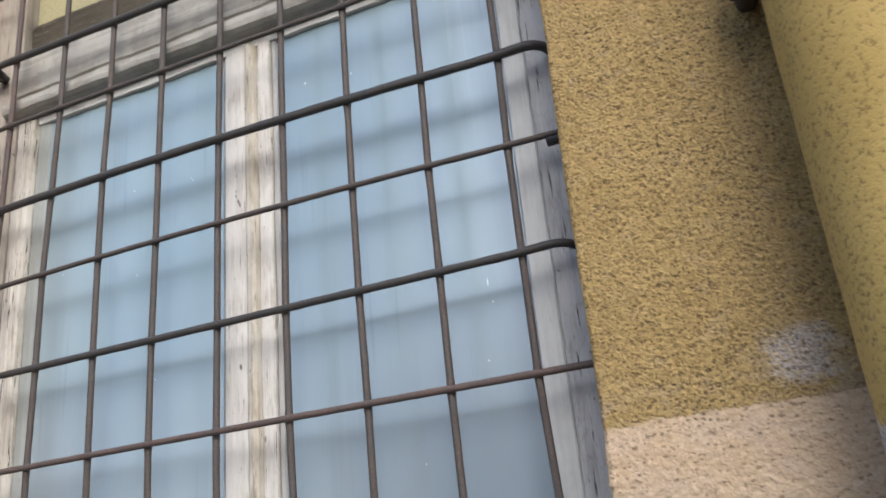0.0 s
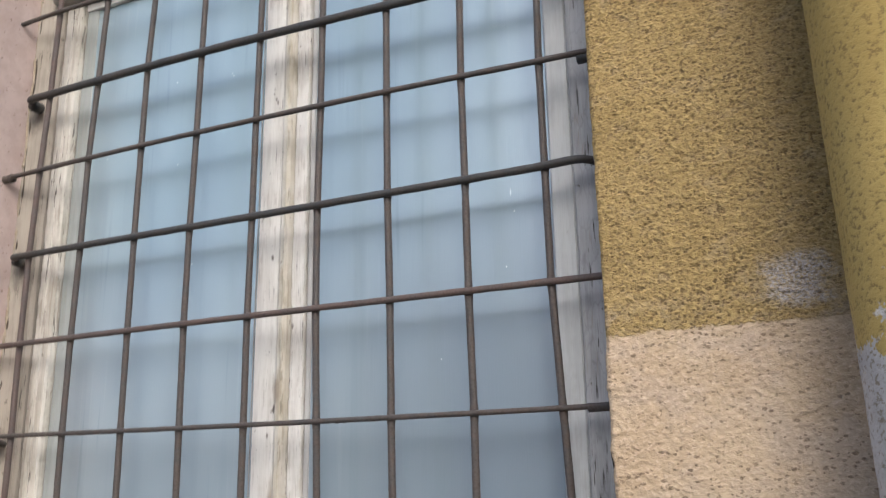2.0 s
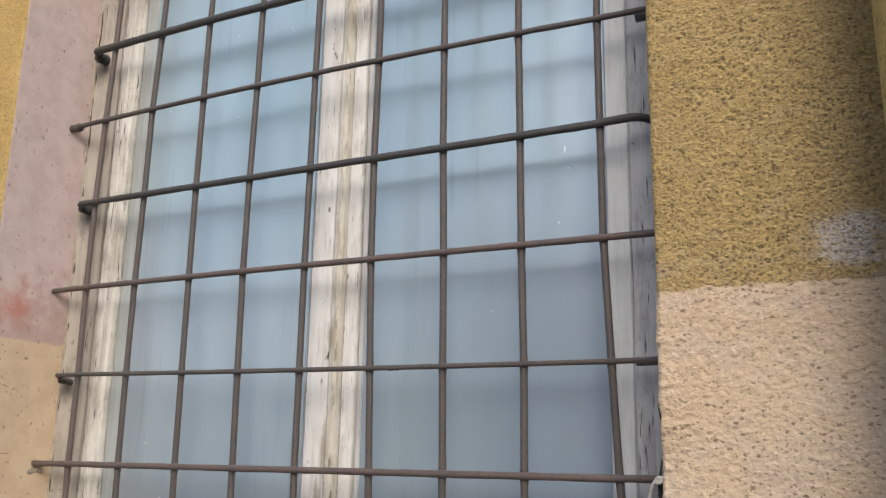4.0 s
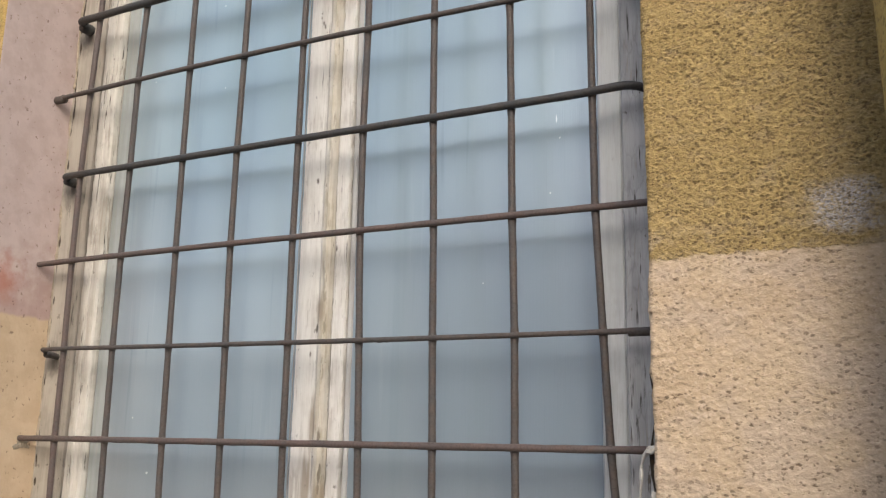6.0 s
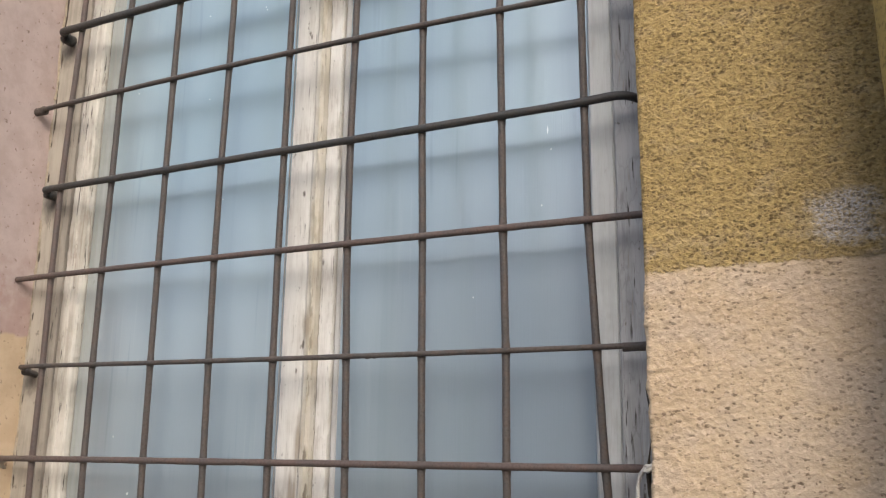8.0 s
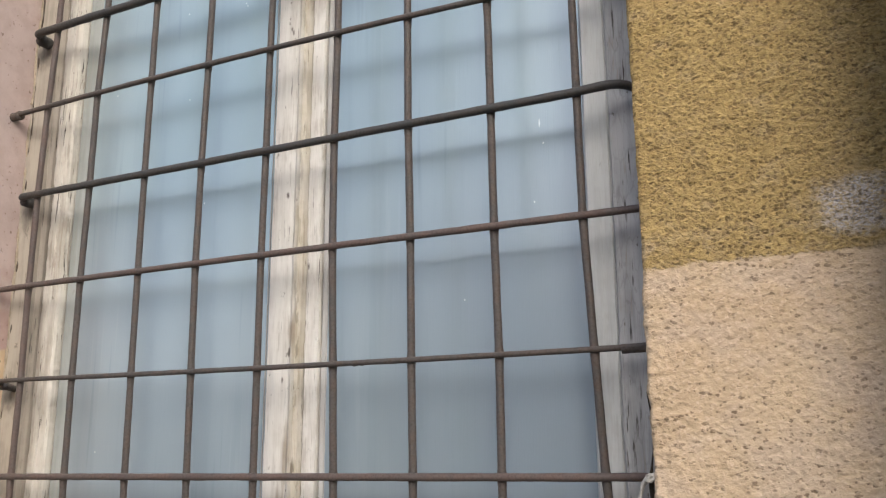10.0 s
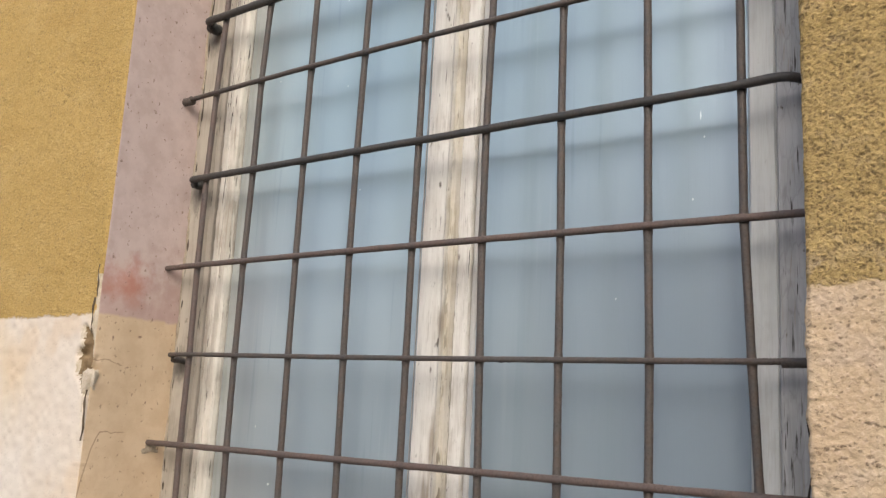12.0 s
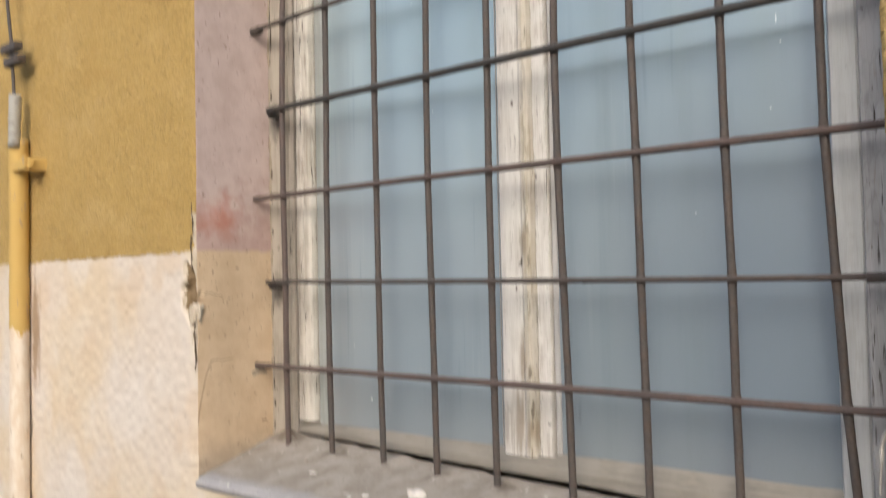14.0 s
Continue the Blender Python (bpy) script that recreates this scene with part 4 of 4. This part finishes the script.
for n, line in enumerate(UPRIGHTS):
    knots = [crossbar_z(j, line[0][0]) - line[0][1] for j in LEVELS]
    part("vertical_bar", rod([(x, 0.004, z) for x, z in line], 0.0055, knots=knots, seed=n * 1.7), grille, "", M_RUST if n == 0 else M_BAR)
for j in LEVELS:
    bent = j % 2 == 1 and j > 3
    r = {3: 0.0041, 5: 0.0062, 7: 0.0074, 9: 0.0074, 6: 0.0046, 8: 0.0046}.get(j, 0.0052)
    y = -0.0045
    z0, z1 = crossbar_z(j, -0.5), crossbar_z(j, 0.52)
    sag = [(x, y, crossbar_z(j, x)) for x in np.linspace(-0.5, 0.50, 13)]
    if bent:
        left = [(-0.574, 0.046, z0 + 0.004)] + bend((-0.574, 0.046, z0 + 0.004), (-0.553, y, z0), (-0.5, y, z0), 0.011)
        right = bend((0.50, y, crossbar_z(j, 0.5)), (0.584, y, z1 + 0.003), (0.600, 0.06, z1 - 0.004), 0.034) + [(0.600, 0.06, z1 - 0.004)]
    else:
        left, right = [(LEFT_X - 0.03, 0.001, z0)], [(RIGHT_X + 0.03, 0.0, z1)]
    if j == 3:  # fixed to the post, not to the reveal
        left = [(-0.574, 0.046, z0 - 0.008)] + bend((-0.574, 0.046, z0 - 0.008), (-0.563, y, z0), (-0.5, y, z0), 0.006)
    label = "dark iron crossbar with bent ends" if bent else "rusty crossbar"
    part("crossbar", rod(left + sag + right, r, seed=j * 2.9, wear=0.08), grille, label, M_DARK if bent else M_BAR if j in (3, 6, 8) else M_RUST)
    if bent:
        part("anchor", rod([(-0.572, 0.046, z0 + 0.001), (-0.561, 0.012, z0 - 0.004)], r * 1.4, wear=0.3, seed=j), grille, "rusted iron anchor in the frame post", M_DARK)
    if j == 3:
        part("anchor", rod([(-0.572, 0.046, z0 - 0.010), (-0.564, 0.008, z0 - 0.007)], 0.0062, wear=0.3), grille, "small iron anchor in the frame post", M_BAR)
        part("anchor", rod([(0.560, 0.0, z1 - 0.0015), (0.590, 0.0, z1 - 0.001), (RIGHT_X + 0.01, 0.001, z1 - 0.001)], 0.0062, wear=0.25), grille, "stout iron anchor in the plaster", M_BAR)
    if j == 6:
        part("anchor", rod([(LEFT_X - 0.01, 0.002, z0 - 0.002), (LEFT_X + 0.022, 0.0, z0 - 0.002)], 0.0085, wear=0.2), grille, "small iron anchor in the plaster", M_BAR)
        part("anchor", rod([(0.572, 0.003, z1 - 0.007), (RIGHT_X + 0.01, 0.004, z1 - 0.006)], 0.0080, wear=0.25), grille, "small iron anchor in the plaster", M_DARK)

bm = bmesh.new()
bmesh.ops.create_icosphere(bm, subdivisions=3, radius=1.0)
for v in bm.verts:
    f = 1 + 0.3 * math.sin(5 * v.co.x + 2 * v.co.z)
    v.co = Vector((0.181 + v.co.x * 0.013, -0.0045 + v.co.y * 0.003, 1.4965 + v.co.z * 0.0034 * f))
part("burr", bm, grille, "burr of old weld on the crossbar", M_DARK)

# ---- downpipe ----
pipe_thing = tagged(new("downpipe"), "fat ochre-painted downpipe, flaked to pale grey below", "downpipe")
PIPE_X, PIPE_Y, PIPE_R = 0.992, -0.252, 0.102
part("pipe", rod([(PIPE_X + 0.02, PIPE_Y, -0.02), (PIPE_X + 0.009, PIPE_Y, 1.4), (PIPE_X, PIPE_Y, 1.9), (PIPE_X - 0.01, PIPE_Y, 6.0)], PIPE_R, sides=64, step=0.02, wear=0.006), pipe_thing, "", M_PIPE)
part("bracket", rod([(0.874, -0.12, 2.030), (0.876, -0.20, 2.030), (0.900, -0.245, 2.030)], 0.013, wear=0.15), pipe_thing, "dark rusted iron wall bracket", M_BAR)
part("bolt", rod([(0.866, -0.205, 2.000), (0.866, -0.205, 2.060)], 0.010, sides=8, wear=0.1), pipe_thing, "rusted bolt", M_BAR)
part("clamp_band", rod([(PIPE_X + 0.106 * math.cos(a), PIPE_Y + 0.106 * math.sin(a), 2.030) for a in np.linspace(0, 2 * math.pi, 40)], 0.006, step=0.05), pipe_thing, "ochre-painted clamp band", M_PIPE)

# ---- lightning conductor ----
M_TUBE = tube_paint()
conductor = tagged(new("lightning_conductor"), "lightning conductor wire with a test clamp, running into an ochre-painted tube", "lightning conductor")
CX, CY = -1.300, -0.176
part("wire", rod([(-1.345, -0.175, 3.2), (-1.335, -0.175, 2.2), (-1.312, CY, 2.10), (-1.300, CY, 2.0), (-1.296, CY, 1.95)], 0.004), conductor, "thin grey conductor wire", M_BAR)
for cz in (2.078, 2.045):
    bm = bmesh.new()
    box(bm, -1.345 + (2.078 - cz) * 0.5, -1.268 + (2.078 - cz) * 0.5, CY - 0.012, CY + 0.010, cz - 0.011, cz + 0.011, 0.004)
    part("test_clamp", bm, conductor, "rusty test clamp", M_BAR)
part("sleeve", rod([(-1.290, CY, 1.965), (-1.296, CY, 1.84)], 0.014), conductor, "grey sleeve", M_TRANSOM)
part("tube", rod([(-1.306, -0.161, 1.86), (-1.306, -0.161, 1.4), (-1.306, -0.161, -0.02)], 0.0225, sides=24), conductor, "", M_TUBE)
bm = bmesh.new()
box(bm, -1.32, -1.205, CY - 0.006, CY + 0.006, 1.782, 1.806, 0.003)
box(bm, -1.232, -1.212, CY - 0.014, WALL_Y + 0.02, 1.778, 1.81, 0.003)
part("wall_clip", bm, conductor, "ochre and rust wall clip", M_TUBE)


# ---- crumbs on the sill ----
def crumb(x, y, size, name, label, mat, seed):
    bm = bmesh.new()
    bmesh.ops.create_icosphere(bm, subdivisions=3, radius=1.0)
    co = np.array([v.co for v in bm.verts])
    shape = 1 + 0.45 * lumps(co + seed, (1.7, 1.7, 1.7)) + 0.15 * lumps(co + seed, (5, 5, 5))
    for v, c, f in zip(bm.verts, co, shape):
        v.co = Vector((c[0] * f * size[0], c[1] * f * size[1], c[2] * f * size[2]))
    ob = part(name, bm, mat=mat)
    z = SILL_FRONT + (y - SILL_EDGE_Y) * (sill_back(x) - SILL_FRONT) / (0.046 - SILL_EDGE_Y)
    ob.location = (x, y, z + size[2] * 0.55)
    return tagged(ob, label, "plaster crumb", "crumbs on the sill")


crumb(-0.104, -0.068, (0.018, 0.010, 0.008), "plaster_crumb", "white lump of plaster lying on the sill", M_CRUMB, 0.3)
crumb(-0.192, -0.095, (0.007, 0.004, 0.002), "plaster_crumb", "small white plaster flake on the sill", M_CRUMB, 2.3)
crumb(-0.36, -0.062, (0.009, 0.004, 0.002), "plaster_crumb", "small white plaster flake on the sill", M_CRUMB, 4.1)
crumb(0.372, -0.10, (0.014, 0.007, 0.002), "plaster_crumb", "flat pale plaster flake on the sill", M_LOOSE, 6.7)
crumb(0.418, -0.094, (0.011, 0.006, 0.002), "plaster_crumb", "flat pale plaster flake on the sill", M_LOOSE, 9.2)

M_TAN = plain("tan_crumb", (0.30, 0.255, 0.20), (0.42, 0.37, 0.30), 80.0)
LITTER = ((-0.217, -0.108, 0.0045), (-0.417, -0.030, 0.005), (-0.30, -0.085, 0.0035), (0.10, -0.07, 0.005), (0.108, -0.024, 0.006), (0.155, -0.118, 0.0035), (0.218, -0.032, 0.0055), (0.33, -0.052, 0.004), (0.47, -0.07, 0.006), (0.01, -0.055, 0.004))
for n, (x, y, w) in enumerate(LITTER):
    pale = n % 3 == 0
    crumb(x, y, (w, w * 0.6, w * 0.4), "plaster_crumb", "tiny pale plaster crumb on the sill" if pale else "tiny tan crumb of dirt on the sill", M_CRUMB if pale else M_TAN, 11.3 + 1.7 * n)


# ---- peeled plaster at the corner ----
def chip(x, y, z, size, seed, turn=0.0):
    """A small angular piece of broken plaster."""
    bm = bmesh.new()
    bmesh.ops.create_icosphere(bm, subdivisions=3, radius=1.0)
    co = np.array([v.co for v in bm.verts])
    shape = 1 + 0.5 * lumps(co + seed, (1.3, 1.3, 1.3)) + 0.25 * lumps(co + seed, (3, 3, 3))
    for v, c, f in zip(bm.verts, co, shape):
        c = np.sign(c) * np.abs(c) ** 0.75 * f
        v.co = Vector((x + c[0] * size[0] + turn * c[2] * size[2], y + c[1] * size[1], z + c[2] * size[2]))
    return bm


for n, (x, z, w, h, turn) in enumerate(((0.620, 1.340, 0.005, 0.005, 0.3), (0.6235, 1.282, 0.003, 0.010, -0.2), (0.6245, 1.236, 0.004, 0.015, 0.2))):
    part("plaster_flake", chip(x, -0.132, z, (w, 0.005, h), n * 3.1, turn), wall, "loose pale plaster flake", M_LOOSE)
# a strip of plaster that has peeled away and hangs by its top
strip_line = [(0.624, -0.126, 1.343), (0.6155, -0.121, 1.340), (0.6085, -0.119, 1.332), (0.6045, -0.118, 1.320), (0.604, -0.118, 1.306), (0.6025, -0.117, 1.289), (0.6015, -0.116, 1.272)]
part("plaster_flake", rod(strip_line, 0.0027, sides=10, step=0.003, wear=0.5, seed=6.1, taper=0.6), wall, "pale strip of plaster peeling from the corner", M_LOOSE)


# crumbling mortar round the end of a bar
for n, (y, z, size) in enumerate(((0.010, 1.334, (0.003, 0.012, 0.007)), (-0.004, 1.329, (0.002, 0.007, 0.005)))):
    part("mortar_lump", chip(LEFT_X, y, z, size, 2.0 + n * 1.9), wall, "crumbling mortar where the bar enters", M_SEAM)


# a loose chunk in the broken corner
bm = bmesh.new()
bmesh.ops.create_icosphere(bm, subdivisions=4, radius=1.0)
co = np.array([v.co for v in bm.verts])
shape = 1 + 0.45 * lumps(co + 3.7, (1.4, 1.4, 1.4)) + 0.25 * lumps(co + 1.2, (3, 3, 3)) + 0.08 * lumps(co, (9, 9, 9))
for v, c, f in zip(bm.verts, co, shape):
    c = np.sign(c) * np.abs(c) ** 0.7
    v.co = Vector((-0.611 + c[0] * f * 0.013, -0.129 + c[1] * f * 0.009, 1.450 + c[2] * f * 0.020))
part("plaster_chunk", bm, wall, "loose pale chunk in the broken corner", M_CHUNK)
# open cracks above and below the break
for n, (x0, z0, z1) in enumerate(((-0.6075, 1.345, 1.436), (-0.6165, 1.535, 1.600), (-0.6135, 1.600, 1.662), (-0.6245, 1.425, 1.470))):
    line = [(x0 + 0.0022 * math.sin(70 * z + n) + 0.001 * math.sin(190 * z), WALL_Y + 0.0010, z) for z in np.arange(z0, z1, 0.004)]
    part("crack", rod(line, (0.0017, 0.0014, 0.0012, 0.0009)[n], sides=8, step=0.003, wear=0.8, seed=n * 4.4), wall, "dark open crack in the plaster", M_CRACK)
# coat gone from the grey post: a ragged dark strip, coloured as the gap's shade
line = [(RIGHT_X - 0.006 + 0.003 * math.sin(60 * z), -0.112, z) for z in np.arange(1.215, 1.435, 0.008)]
part("gap_shade", rod(line, 0.005, sides=10, step=0.004, wear=0.8, seed=5.0, taper=0.1), wall, "dark strip for the shaded gap behind the broken edge", M_GRIME_SHADE)

# ---- the seam between reveal and frame ----
for n, (z0, z1) in enumerate(((1.19, 1.33), (1.345, 1.49), (1.52, 1.80), (1.86, 2.02), (2.05, 2.55))):
    line = [(LEFT_X + 0.001 + 0.002 * math.sin(37 * z), F - 0.001, z) for z in np.arange(z0, z1, 0.01)]
    part("mortar_bead", rod(line, 0.0022, sides=8, step=0.004, wear=0.9, seed=n * 2.2), wall, "ragged plaster bead at the frame", M_SEAM)
line = [(LEFT_X + 0.006 + 0.0015 * math.sin(51 * z), F + 0.0005, z) for z in np.arange(1.19, 2.56, 0.008)]
part("seam", rod(line, 0.0019, sides=8, step=0.004, wear=0.9, seed=8.8), wall, "dark dirt in the seam", M_GRIME_SHADE)
